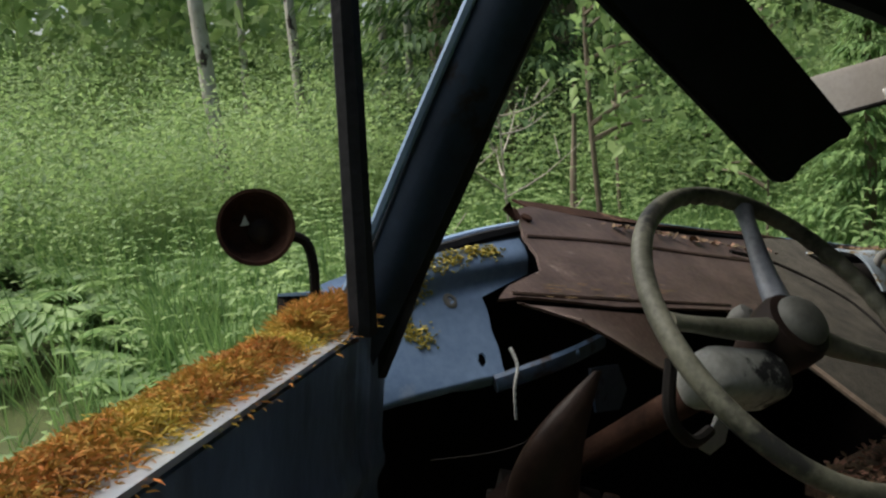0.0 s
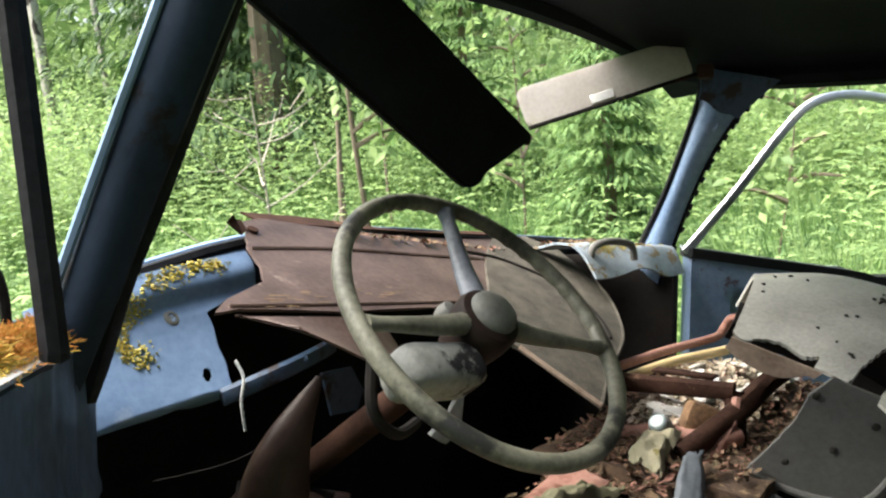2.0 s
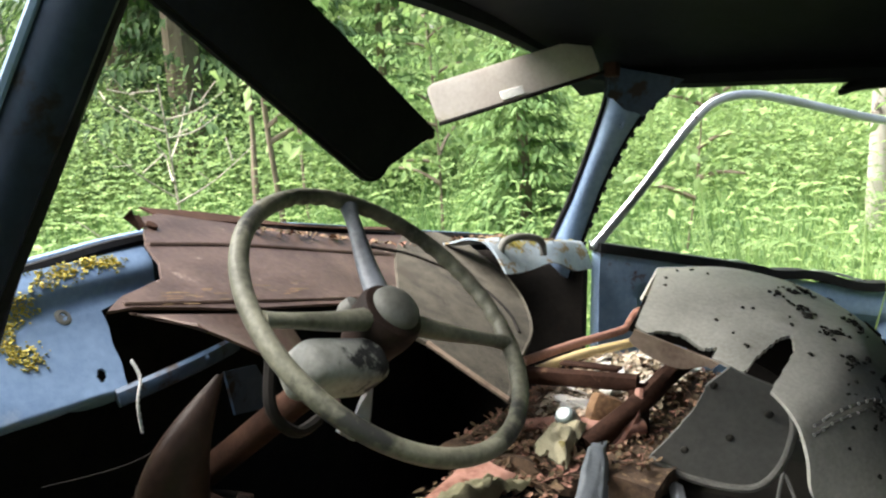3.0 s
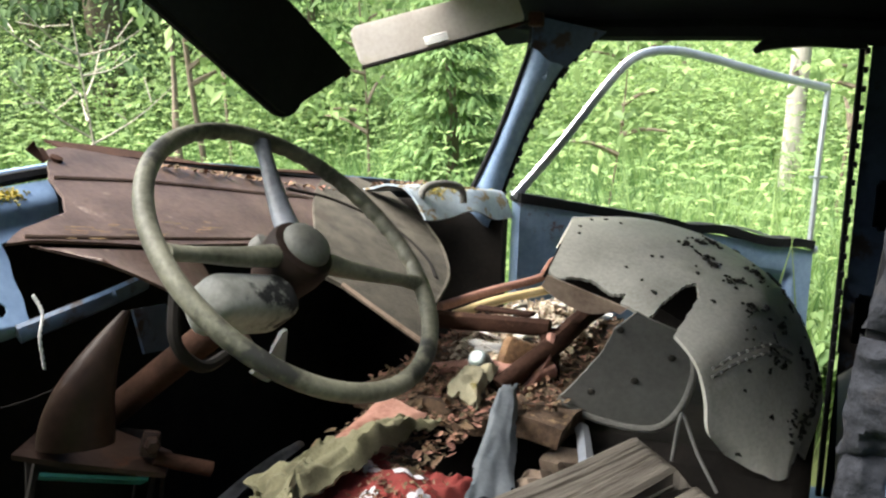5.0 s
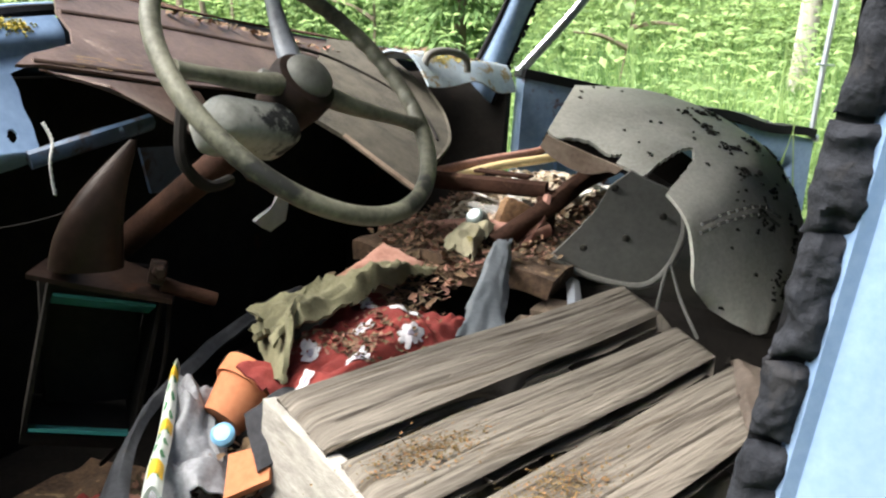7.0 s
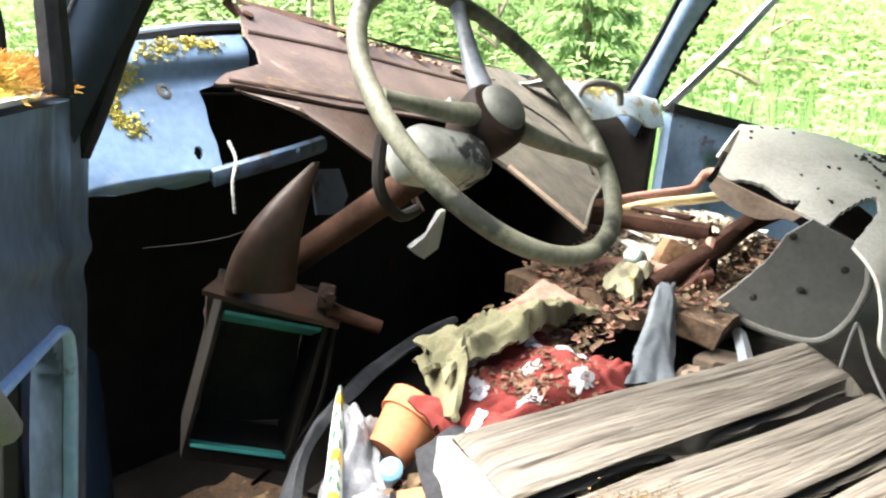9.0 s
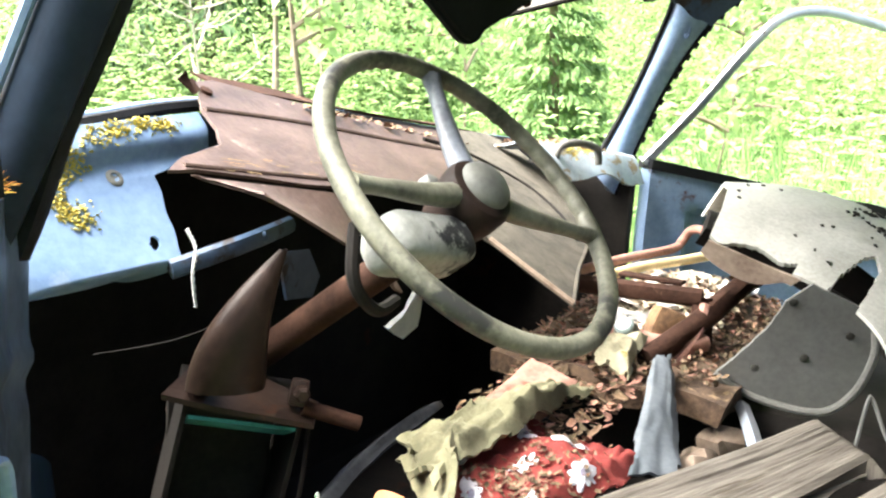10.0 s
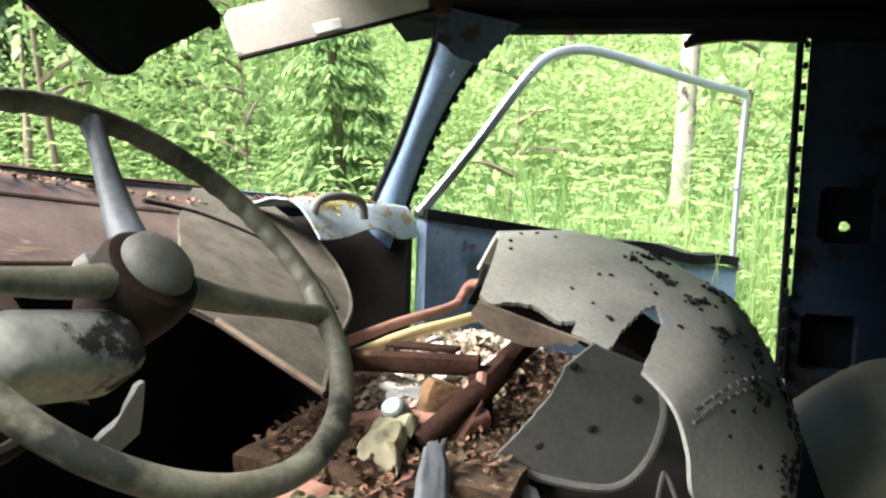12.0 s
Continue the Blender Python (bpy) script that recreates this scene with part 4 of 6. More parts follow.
SEAT_NEAR = glide([(-0.014, -0.307, 0.898), (-0.012, -0.38, 0.876), (-0.030, -0.44, 0.862), (-0.055, -0.50, 0.842), (-0.085, -0.54, 0.812), (-0.104, -0.560, 0.770), (-0.102, -0.566, 0.722), (-0.070, -0.585, 0.688)], 180)


def shell_at(u, v):
    # u along the crest from the front corner to the rear, v from the far crest down to the near edge; below 0 it rolls over the crest
    k = min(180, max(0, round(u * 180)))
    a, b = SEAT_FAR[k], SEAT_NEAR[k]
    w = max(0, v)
    end = min(1, max(0, u - 0.72) / 0.28)
    bulge = math.sin(math.pi * w) ** 0.85 * (0.022 + 0.040 * u) * (1 - end)
    p = a.lerp(b, w) + SN * bulge + V((-0.012, -0.030, -0.028)) * math.sin(math.pi * w) * end
    if v < 0:
        turn = -v / 0.3 * 1.7
        p += (a - b).normalized() * 0.055 * math.sin(turn) - SN * 0.075 * (1 - math.cos(turn))
    return p + SN * 0.004 * noise.noise(V((u * 5, v * 5, 2)))


tear = inside([(0.345, 1.02), (0.352, 0.90), (0.372, 0.76), (0.395, 0.72), (0.425, 0.78), (0.437, 0.90), (0.445, 1.02)])


def seat_keep(u, v):
    jag = 0.02 * math.sin(41 * u) + 0.03 * noise.noise(V((u * 13, v * 13, 0)))
    return not tear(u, v) and v < (0.965 + jag if u < 0.24 else 1.1)


part("shell", sheet(B(), lambda u, v: shell_at(u, 1.3 * v - 0.3), 180, 170, 0.006, lambda u, v: seat_keep(u, 1.3 * v - 0.3)), seat_vinyl, seat, "pale grey vinyl back, mould speckled")
bm = B()
verts, faces = [], []
spot_rng = random.Random(5)
clumps = [(spot_rng.uniform(0.30, 0.92), spot_rng.uniform(0.0, 0.62), spot_rng.uniform(0.3, 1.0)) for _ in range(46)]
singles = [(spot_rng.uniform(0.03, 0.98), spot_rng.uniform(0.0, 0.93)) for _ in range(42)]
marks = [(u, v, spot_rng.uniform(0.003, 0.0065)) for u, v in singles]
for u, v, k in clumps:
    if abs(v - 0.25) + 0.5 * abs(u - 0.65) < 0.42:
        marks += [(u + spot_rng.gauss(0, 0.016) * k, v + spot_rng.gauss(0, 0.026) * k, spot_rng.uniform(0.0014, 0.0062)) for _ in range(int(22 * k))]
for u, v, r in marks:
    if not (0 < u < 1 and seat_keep(u, v + 0.05)) or v > 0.95:
        continue
    p = shell_at(u, v)
    base = len(verts)
    k = 7
    verts.append(p + SN * 0.0035)
    for j in range(k):
        a = 2 * math.pi * j / k
        q = V((math.cos(a), math.sin(a) * 0.8, 0)) * r * spot_rng.uniform(0.45, 1.6)
        verts.append(p + q - SN * q.dot(SN) + SN * 0.0006)
    faces += [(base, base + 1 + j, base + 1 + (j + 1) % k) for j in range(k)]
ob = new("mould_spot", quads("mould_spot", verts, faces, [mould]))
ob.parent = seat
ob.location = -V(seat["base"])
tagged(ob, "black mould crusts", kind="stuff")
bm = B()
stitch_line = [shell_at(0.66 + 0.11 * t, 0.97 - 0.50 * t) + SN * 0.004 for t in np.linspace(0, 1, 12)]
for off in (0, 0.012):
    for i in range(11):
        p, q = stitch_line[i], stitch_line[i + 1]
        rod(bm, p.lerp(q, 0.1) + V((0, 0, off)), p.lerp(q, 0.85) + V((0, 0, off)), 0.0026, 6)
part("seam", bm, seat_dark, seat, "raised double seam")
FN = V((-0.957, -0.212, -0.198)).normalized()
bm = B()
FL_OUT = [(-0.05, -0.451, 0.862), (-0.040, -0.49, 0.845), (-0.029, -0.522, 0.832), (-0.015, -0.529, 0.775), (-0.010, -0.515, 0.73), (-0.007, -0.498, 0.702), (-0.011, -0.466, 0.688), (-0.02, -0.43, 0.691),
          (-0.028, -0.40, 0.697), (-0.045, -0.345, 0.721), (-0.046, -0.37, 0.75), (-0.047, -0.39, 0.778), (-0.047, -0.40, 0.79), (-0.048, -0.409, 0.807), (-0.051, -0.421, 0.834)]
flat_piece(bm, FL_OUT, 0.006, FN, steps=3, rag=0.0015, rng=random.Random(8), level=True)
flap = part("torn_flap", bm, seat_dark, seat, "dark grey torn flap with a piped edge", smooth=False)
bm = B()
sweep(bm, [V(p) + FN * 0.004 for p in ((-0.020, -0.527, 0.81), (-0.015, -0.529, 0.775), (-0.008, -0.512, 0.722), (-0.010, -0.475, 0.688), (-0.028, -0.40, 0.694), (-0.045, -0.343, 0.719))], 0.0055, 8, 30)
part("piping", bm, grey_plastic, flap)
bm = B()
for p in ((-0.055, -0.395, 0.741), (-0.05, -0.43, 0.835), (-0.03, -0.50, 0.80), (-0.03, -0.45, 0.76)):
    part("mould_spot", lathe(B(), [(0.006, 0), (0.005, 0.002), (0.002, 0.003)], frame_at(V(p) + FN * 0.001, FN), 7), mould, flap)
bm = B()


def felt_at(u, v):
    a = SEAT_NEAR[round(u * 12) * 4]
    return a + V((0.012 * v, 0.012 * v, -0.004 - 0.032 * v * (0.35 + 0.65 * math.sin(math.pi * min(1, u + 0.1)))))


part("torn_backing", sheet(bm, felt_at, 12, 6, 0.004), seat_felt, seat, "brown torn backing edge")
# Sheet coloured near black so the torn hole looks shaded inside.
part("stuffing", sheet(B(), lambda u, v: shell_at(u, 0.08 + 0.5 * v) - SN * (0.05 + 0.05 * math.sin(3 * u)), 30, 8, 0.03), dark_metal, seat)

rear_seat = thing("rear_seat", (0.3, -1.0, 0.40), "dull olive-grey rear bench behind the fallen backrest", "car seat")
part("cushion", sheet(B(), lambda u, v: (-0.45 + 1.12 * u, -0.72 - 0.60 * v, 0.665 + 0.12 * math.sin(math.pi * min(1, v * 1.6)) * 0.9 - 0.03 * (2 * u - 1) ** 4), 24, 14, 0.12), mat("olive_grey_bench_vinyl", (0.035, 0.035, 0.026), (0.08, 0.078, 0.058), 8, 0.75, 0.3, 120), rear_seat)
part("cushion_base", block(B(), (1.10, 0.58, 0.24), Matrix.Translation((0.09, -1.09, 0.43)), 0.02, 2), seat_dark, rear_seat)

frame_thing = thing("bench_seat", (0.1, -0.2, 0.70), "rusty tubular seat frame with springs, full of rotten litter", "seat frame")
bm = B()
sweep(bm, [(0.045, -0.10, 0.792), (0.055, -0.20, 0.795), (0.063, -0.292, 0.797)], 0.015, 10, 12, ripple=0.1)
block(bm, (0.028, 0.10, 0.006), Matrix.Translation((0.075, -0.21, 0.813)), 0.002)
part("cross_tube", bm, rust_mat, frame_thing, "thick rusty cross tube with a slide plate")
bm = B()
sweep(bm, [(0.063, -0.292, 0.797), (0.045, -0.30, 0.75), (0.02, -0.31, 0.70), (0.0, -0.32, 0.66)], 0.016, 10, 12, flat=0.5)
part("leg", bm, rust_mat, frame_thing)
bm = B()
sweep(bm, [(0.28, -0.36, 0.83), (0.15, -0.33, 0.81), (0.045, -0.30, 0.77), (-0.05, -0.25, 0.72)], 0.017, 10, 16, ripple=0.15)
part("side_tube", bm, rust_mat, frame_thing)
bm = B()
sweep(bm, [(-0.02, -0.12, 0.72), (-0.005, -0.2, 0.735), (0.0, -0.28, 0.735), (0.03, -0.31, 0.74)], 0.013, 10, 16)
sweep(bm, [(-0.05, -0.235, 0.70), (-0.025, -0.28, 0.712), (0.02, -0.30, 0.755), (0.05, -0.30, 0.79)], 0.008, 8, 20)
part("lower_tube", bm, rust_pink, frame_thing)
bm = B()
sweep(bm, [(0.12, -0.07, 0.795), (0.28, -0.10, 0.802), (0.43, -0.145, 0.810), (0.455, -0.155, 0.824), (0.455, -0.17, 0.847), (0.43, -0.20, 0.852), (0.40, -0.22, 0.842)], 0.0085, 10, 36)
part("front_tube", bm, rust_pink, frame_thing, "flaking red bent tube")
bm = B()
sweep(bm, [(0.11, -0.10, 0.785), (0.18, -0.15, 0.805), (0.26, -0.21, 0.818), (0.31, -0.25, 0.828)], 0.0085, 10, 20)
part("hose", bm, hose_mat, frame_thing, "yellowed rubber hose")
# Block added below the shell, near black where only shade lies.
part("seat_base", block(B(), (0.66, 0.66, 0.34), Matrix.Translation((0.30, -0.36, 0.50)), 0.02), dark_metal, frame_thing, "seat base block added near black for the shade below the shell")


# ---- litter on the seat ----
def litter(name, n, place, size, material, label, seed, category="litter"):
    r = random.Random(seed)
    verts, faces = [], []
    for _ in range(n):
        p = V(place(r))
        s = r.uniform(*size)
        q = Euler((r.uniform(-0.7, 0.7), r.uniform(-0.7, 0.7), r.uniform(0, 6.3))).to_matrix()
        b = len(verts)
        ring = [(1, 0, 0), (0.45, 0.5, 0.12), (-0.4, 0.42, 0.05), (-1, 0, 0.15), (-0.45, -0.45, 0.1), (0.4, -0.5, 0.02)]
        verts += [p + q @ V((x * s * r.uniform(0.7, 1.2), y * s * r.uniform(0.6, 1.2), z * s)) for x, y, z in ring]
        verts.append(p + q @ V((0, 0, -0.1 * s)))
        faces += [(b + i, b + (i + 1) % 6, b + 6) for i in range(6)]
    ob = new(name, quads(name, verts, faces, [material]))
    ob.matrix_world = CAR
    return tagged(ob, label, category, kind="stuff")


def mound(x, y):
    return 0.715 + 0.05 * math.exp(-((x - 0.3) / 0.2) ** 2 - ((y + 0.2) / 0.14) ** 2) + 0.012 * noise.noise(V((x * 14, y * 14, 0)))


def seat_spot(r):
    x, y = r.uniform(-0.12, 0.5), r.uniform(-0.36, -0.06)
    return x, y, mound(x, y) + r.uniform(0, 0.012)


solo("litter_bed", sheet(B(), lambda u, v: (-0.14 + 0.66 * u, -0.38 + 0.33 * v, mound(-0.14 + 0.66 * u, -0.38 + 0.33 * v) - 0.004), 40, 24, 0.03), rot_bed, "crumbling brown rotten stuffing on the seat frame", "litter", kind="stuff")
litter("leaf_litter", 2600, seat_spot, (0.0025, 0.009), leaf_litter, "dry brown leaves on the seat frame", 11)


def pale_spot(r):
    x, y = r.uniform(0.03, 0.42), r.uniform(-0.31, -0.12)
    return x, y, mound(x, y) + 0.008 + r.uniform(0, 0.012)


litter("wood_rot", 1500, pale_spot, (0.003, 0.012), pale_litter, "bleached flakes of rotten wood and paper", 12)
for i in range(24):
    r = random.Random(50 + i)
    x, y = r.uniform(0.06, 0.36), r.uniform(-0.31, -0.15)
    s = r.uniform(0.015, 0.034)
    bm = B()
    c = V((x, y, mound(x, y) + 0.02))
    q = Euler((r.uniform(-0.4, 0.4), r.uniform(-0.5, 0.2), r.uniform(0, 6))).to_matrix()
    flat_piece(bm, [c + q @ V((math.cos(a) * s * r.uniform(0.7, 1.4), math.sin(a) * s * r.uniform(0.5, 0.9), 0)) for a in (0, 1.1, 2.2, 3.3, 4.3, 5.3)], 0.003, q @ V((0, 0, 1)), steps=2, rag=0.002, rng=r)
    solo("bark_flake", bm, bark_bit, "white peeling flake among the litter", "litter", "white flakes on the seat", smooth=False)


def rear_spot(r):
    x, y = r.uniform(-0.34, -0.02), r.uniform(-0.27, -0.10)
    return x, y, 0.70 + 0.12 * (x + 0.15) + r.uniform(0, 0.015)


litter("leaf_litter", 700, rear_spot, (0.004, 0.012), leaf_litter, "dry leaves beside the rag", 13)
bm = B()
block(bm, (0.055, 0.05, 0.05), Matrix.Translation((0.03, -0.25, 0.755)) @ pose(0, 0, 0, 20, 10, 30), 0.012, 2)
solo("wood_lump", bm, mat("rotten_brown_wood", (0.07, 0.035, 0.018), (0.24, 0.14, 0.07), 30, 0.95, 0.9, 120), "rotten brown lump of wood in the seat frame", "wood")


# ---- cloths and rubbish ----
def cloth(name, corners, n, thick, lump, material, label, seed, keep=None, category="cloth"):
    """A crumpled cloth spread between four corners."""
    a, b, c, d = (V(p) for p in corners)
    o = V((seed * 3.1, seed * 1.7, 0))

    def f(u, v):
        p = a.lerp(b, u).lerp(d.lerp(c, u), v)
        w = p * 17 + o
        k = noise.noise(w) + 0.6 * abs(noise.noise(w * 2.3)) + 0.25 * noise.noise(w * 5)
        edge = min(u, v, 1 - u, 1 - v)
        return p + V((noise.noise(w * 1.3 + V((5, 1, 2))) * 0.4, noise.noise(w * 1.3 + V((1, 8, 3))) * 0.4, k + 0.9 * min(1, edge * 5))) * lump
    return f, solo(name, sheet(B(), f, n, n, thick, keep), material, label, category)


rag = lambda s: (lambda u, v: min(u, v, 1 - u, 1 - v) > 0.05 + 0.05 * noise.noise(V((u * 6 + s, v * 6, s))))
f_red, red_cloth = cloth("floral_cloth", ((-0.585, -0.165, 0.655), (-0.30, -0.165, 0.685), (-0.28, -0.345, 0.675), (-0.60, -0.285, 0.635)), 54, 0.003, 0.020, cloth_red, "crumpled red cotton cloth printed with white flowers", 3, rag(3))
fr = random.Random(31)


def print_flowers(cloth_ob, f, spots, size):
    """White printed flowers that follow the folds, each a part of the cloth."""
    for u, v in spots:
        verts, faces, idx = [], [], []
        s = size * fr.uniform(0.8, 1.2)
        turn = fr.uniform(0, 1)
        for k in range(8):
            a = turn + k * math.pi / 4
            w = fr.uniform(0.7, 1.1)
            b = len(verts)
            for x, y in ((0.30, -0.2), (0.6, -0.3), (1.0, -0.22), (1.12, 0.0), (1.0, 0.22), (0.6, 0.3), (0.30, 0.2)):
                uu, vv = u + s * w * (x * math.cos(a) - y * math.sin(a)), v + 1.5 * s * w * (x * math.sin(a) + y * math.cos(a))
                verts.append(f(uu, vv) + V((-0.001, -0.001, 0.0022)))
            faces.append(tuple(range(b, b + 7)))
            idx.append(0)
        b = len(verts)
        for k in range(7):
            a = k * 2 * math.pi / 7
            verts.append(f(u + s * 0.28 * math.cos(a), v + 1.5 * s * 0.28 * math.sin(a)) + V((-0.001, -0.001, 0.0028)))
        faces.append(tuple(range(b, b + 7)))
        idx.append(1)
        ob = new("printed_flower", quads("printed_flower", verts, faces, [petal_white, petal_centre], idx))
        ob.parent = cloth_ob


print_flowers(red_cloth, f_red, [(0.14, 0.62), (0.33, 0.30), (0.36, 0.72), (0.55, 0.45), (0.60, 0.82), (0.80, 0.55), (0.13, 0.88), (0.78, 0.25)], 0.058)
cloth("canvas_roll", ((-0.555, -0.195, 0.690), (-0.20, -0.235, 0.705), (-0.18, -0.17, 0.70), (-0.50, -0.105, 0.69)), 44, 0.006, 0.024, cloth_green, "mildewed olive green canvas, crumpled", 7, rag(1))
cloth("canvas_roll", ((-0.575, -0.235, 0.655), (-0.535, -0.205, 0.715), (-0.43, -0.17, 0.715), (-0.47, -0.10, 0.66)), 22, 0.006, 0.018, cloth_green, "folded end of mildewed olive canvas", 9, rag(4))
cloth("rag", ((-0.14, -0.255, 0.71), (-0.03, -0.245, 0.74), (-0.01, -0.185, 0.745), (-0.12, -0.19, 0.72)), 24, 0.005, 0.022, cloth_pale, "dirty yellow-beige rag on the leaves", 12, rag(2))
cloth("metal_scrap", ((-0.36, -0.13, 0.70), (-0.20, -0.14, 0.74), (-0.19, -0.21, 0.715), (-0.34, -0.21, 0.685)), 16, 0.004, 0.008, rust_pink, "reddish brown scrap sheet", 15, rag(5), "scrap")
cloth("vinyl_scrap", ((-0.09, -0.27, 0.745), (-0.055, -0.285, 0.745), (-0.30, -0.375, 0.665), (-0.36, -0.325, 0.665)), 22, 0.004, 0.010, vinyl_blue, "blue-grey vinyl scrap hanging from the frame", 17, rag(6), "scrap")
tarp_line = glide([(-0.26, -0.03, 0.65), (-0.40, -0.02, 0.625), (-0.55, -0.045, 0.60), (-0.66, -0.10, 0.59), (-0.77, -0.19, 0.585), (-0.80, -0.26, 0.57)], 40)
solo("tarpaulin", sheet(B(), lambda u, v: tarp_line[round(u * 40)] + V((0.019, -0.022, 0.012)) * (v - 0.5) * (1 + 0.4 * math.sin(9 * u)) + V((0, 0, 0.012 * math.sin(3.1 * v) + 0.006 * noise.noise(V((u * 14, v * 3, 1))))), 40, 8, 0.004), tarp,
     "dirty grey tarpaulin edge along the seat", "tarpaulin")
cloth("felt_scrap", ((-0.60, -0.205, 0.64), (-0.53, -0.235, 0.655), (-0.58, -0.295, 0.64), (-0.64, -0.25, 0.60)), 14, 0.004, 0.010, black_cloth, "small black felt scrap beside the pot", 23, None)
cloth("foil_paper", ((-0.545, -0.06, 0.60), (-0.50, -0.11, 0.60), (-0.66, -0.24, 0.555), (-0.72, -0.17, 0.555)), 30, 0.002, 0.030, paper_ash, "crumpled burnt grey foil paper", 29, rag(8), "paper")
f2, blue_cloth = cloth("floral_cloth", ((-0.70, 0.16, 0.405), (-0.56, 0.11, 0.415), (-0.57, -0.05, 0.43), (-0.735, 0.0, 0.42)), 34, 0.003, 0.035, cloth_red, "dark red floral cloth on the floor", 33, rag(9))
print_flowers(blue_cloth, f2, [(0.3, 0.3), (0.6, 0.25), (0.25, 0.6), (0.5, 0.55), (0.35, 0.85)], 0.075)
litter("leaf_litter", 260, lambda r: (r.uniform(-0.72, -0.52), r.uniform(-0.20, 0.02), 0.455 + r.uniform(0, 0.02)), (0.006, 0.018), leaf_litter, "dry leaves on the car floor", 41)
litter("leaf_litter", 160, lambda r: (r.uniform(-0.66, -0.56), r.uniform(-0.26, -0.14), 0.56 + r.uniform(0, 0.03)), (0.005, 0.014), leaf_litter, "dry leaves round the flower pot", 42)
solo("floor_rubbish", sheet(B(), lambda u, v: (-0.75 + 0.36 * u, -0.25 + 0.50 * v, 0.425 - 0.06 * v + 0.025 * noise.noise(V((u * 6, v * 8, 5)))), 20, 20, 0.10), rot_bed, "dark leaf mould and rubbish on the car floor", "rubbish", kind="stuff")
solo("rubbish_heap", sheet(B(), lambda u, v: (-0.80 + 0.62 * u, -0.36 + 0.38 * v, 0.50 + 0.10 * u + 0.03 * noise.noise(V((u * 5, v * 5, 2)))), 24, 18, 0.05, lambda u, v: -0.36 + 0.38 * v < np.interp(-0.80 + 0.62 * u, (-0.80, -0.77, -0.66, -0.55, -0.26), (-0.27, -0.20, -0.11, -0.06, -0.04))), dark_metal, "near-black heap of rubbish on the driver's side", "rubbish", kind="stuff")
bm = B()
pot_axis = V((0.85, -0.10, 0.60)).normalized()
lathe(bm, [(0.028, -0.075), (0.0285, -0.072), (0.040, -0.026), (0.0445, -0.026), (0.0465, 0.0), (0.0415, 0.0), (0.036, -0.03), (0.026, -0.068), (0.004, -0.069)], frame_at((-0.515, -0.155, 0.640), pot_axis) @ Matrix.Scale(0.88, 4), 36)
solo("flower_pot", bm, terracotta, "terracotta flower pot tipped among rubbish", "flower pot")
bm = B()
flat_piece(bm, [(-0.62, -0.20, 0.60), (-0.60, -0.24, 0.615), (-0.64, -0.265, 0.60), (-0.665, -0.23, 0.58)], 0.008, (-0.5, 0, 0.8), steps=2)
solo("pot_shard", bm, terracotta, "broken terracotta shard beside the pot", "shard", smooth=False)
PA_, PB_ = V((-0.530, -0.050, 0.628)), V((-0.745, -0.215, 0.612))
pack = thing("carton", (-0.64, -0.12, 0.60), "flattened white drink carton with green leaves and yellow squares", "carton")
bm = B()
pw = V((0.45, -0.62, 0.2)).normalized() * 0.019


def pack_at(u, v):
    return PA_.lerp(PB_, u) + pw * (v - 0.5) * (1 - 0.55 * (1 - u) ** 2) + V((0, 0, 0.014 * math.sin(3.1 * v) + 0.006 * math.sin(9 * u)))


part("body", sheet(bm, pack_at, 30, 6, 0.004), pack_white, pack)
bm = B()
for k in range(16):
    u, v = 0.05 + 0.058 * k, 0.28 + 0.44 * (k % 2)
    pts = [pack_at(min(0.99, u + du), min(0.95, max(0.05, v + dv))) + V((0, 0, 0.0015)) for du, dv in ((-0.03, 0), (0, 0.2), (0.035, 0.02), (0.0, -0.1))]
    bm.faces.new([bm.verts.new(p) for p in pts])
part("leaf_print", bm, pack_green, pack)
bm = B()
for u in (0.13, 0.5, 0.86):
    bm = B()
    part("yellow_print", sheet(bm, lambda a, b: pack_at(u + 0.08 * a, 0.2 + 0.75 * b) + V((0, 0, 0.0016)), 3, 6, 0.0006), pack_yellow, pack)
bm = B()
lathe(bm, [(0.012, 0), (0.013, 0.008), (0.009, 0.012), (0.003, 0.0125)], frame_at((-0.600, -0.178, 0.605), (-0.6, -0.2, 0.7)), 18)
solo("blue_cap", bm, glass_blue, "small pale blue bottle cap by the pot", "bottle cap")
bottle = thing("bottle", (-0.02, -0.205, 0.72), "small pale bottle with a yellowed neck", "bottle")
part("body", lathe(B(), [(0.017, 0), (0.0185, 0.004), (0.0185, 0.022), (0.012, 0.03)], frame_at((-0.012, -0.212, 0.735), (-0.55, 0.1, 0.6)), 20), grey_plastic, bottle)
part("cap", lathe(B(), [(0.0135, 0), (0.014, 0.010), (0.011, 0.013), (0.003, 0.0135)], frame_at((-0.028, -0.209, 0.752), (-0.55, 0.1, 0.6)), 20), mat("grey_green_glass", (0.20, 0.27, 0.28), (0.36, 0.43, 0.43), 30, 0.3, 0.1), bottle)
bm = B()
flat_piece(bm, [V((-0.19, 0.06, 0.752)) + V(p) * 1.1 for p in ((-0.045, 0, -0.01), (-0.01, 0, -0.03), (0.025, 0, -0.02), (0.035, 0, 0.035), (0.02, 0, 0.03), (0, 0, 0.005))], 0.02, (-0.6, -0.8, 0.1), steps=3, rag=0.002, rng=random.Random(3))
solo("plaster_shard", bm, steel_white, "off-white broken plastic shard under the column", "shard")
bm = B()
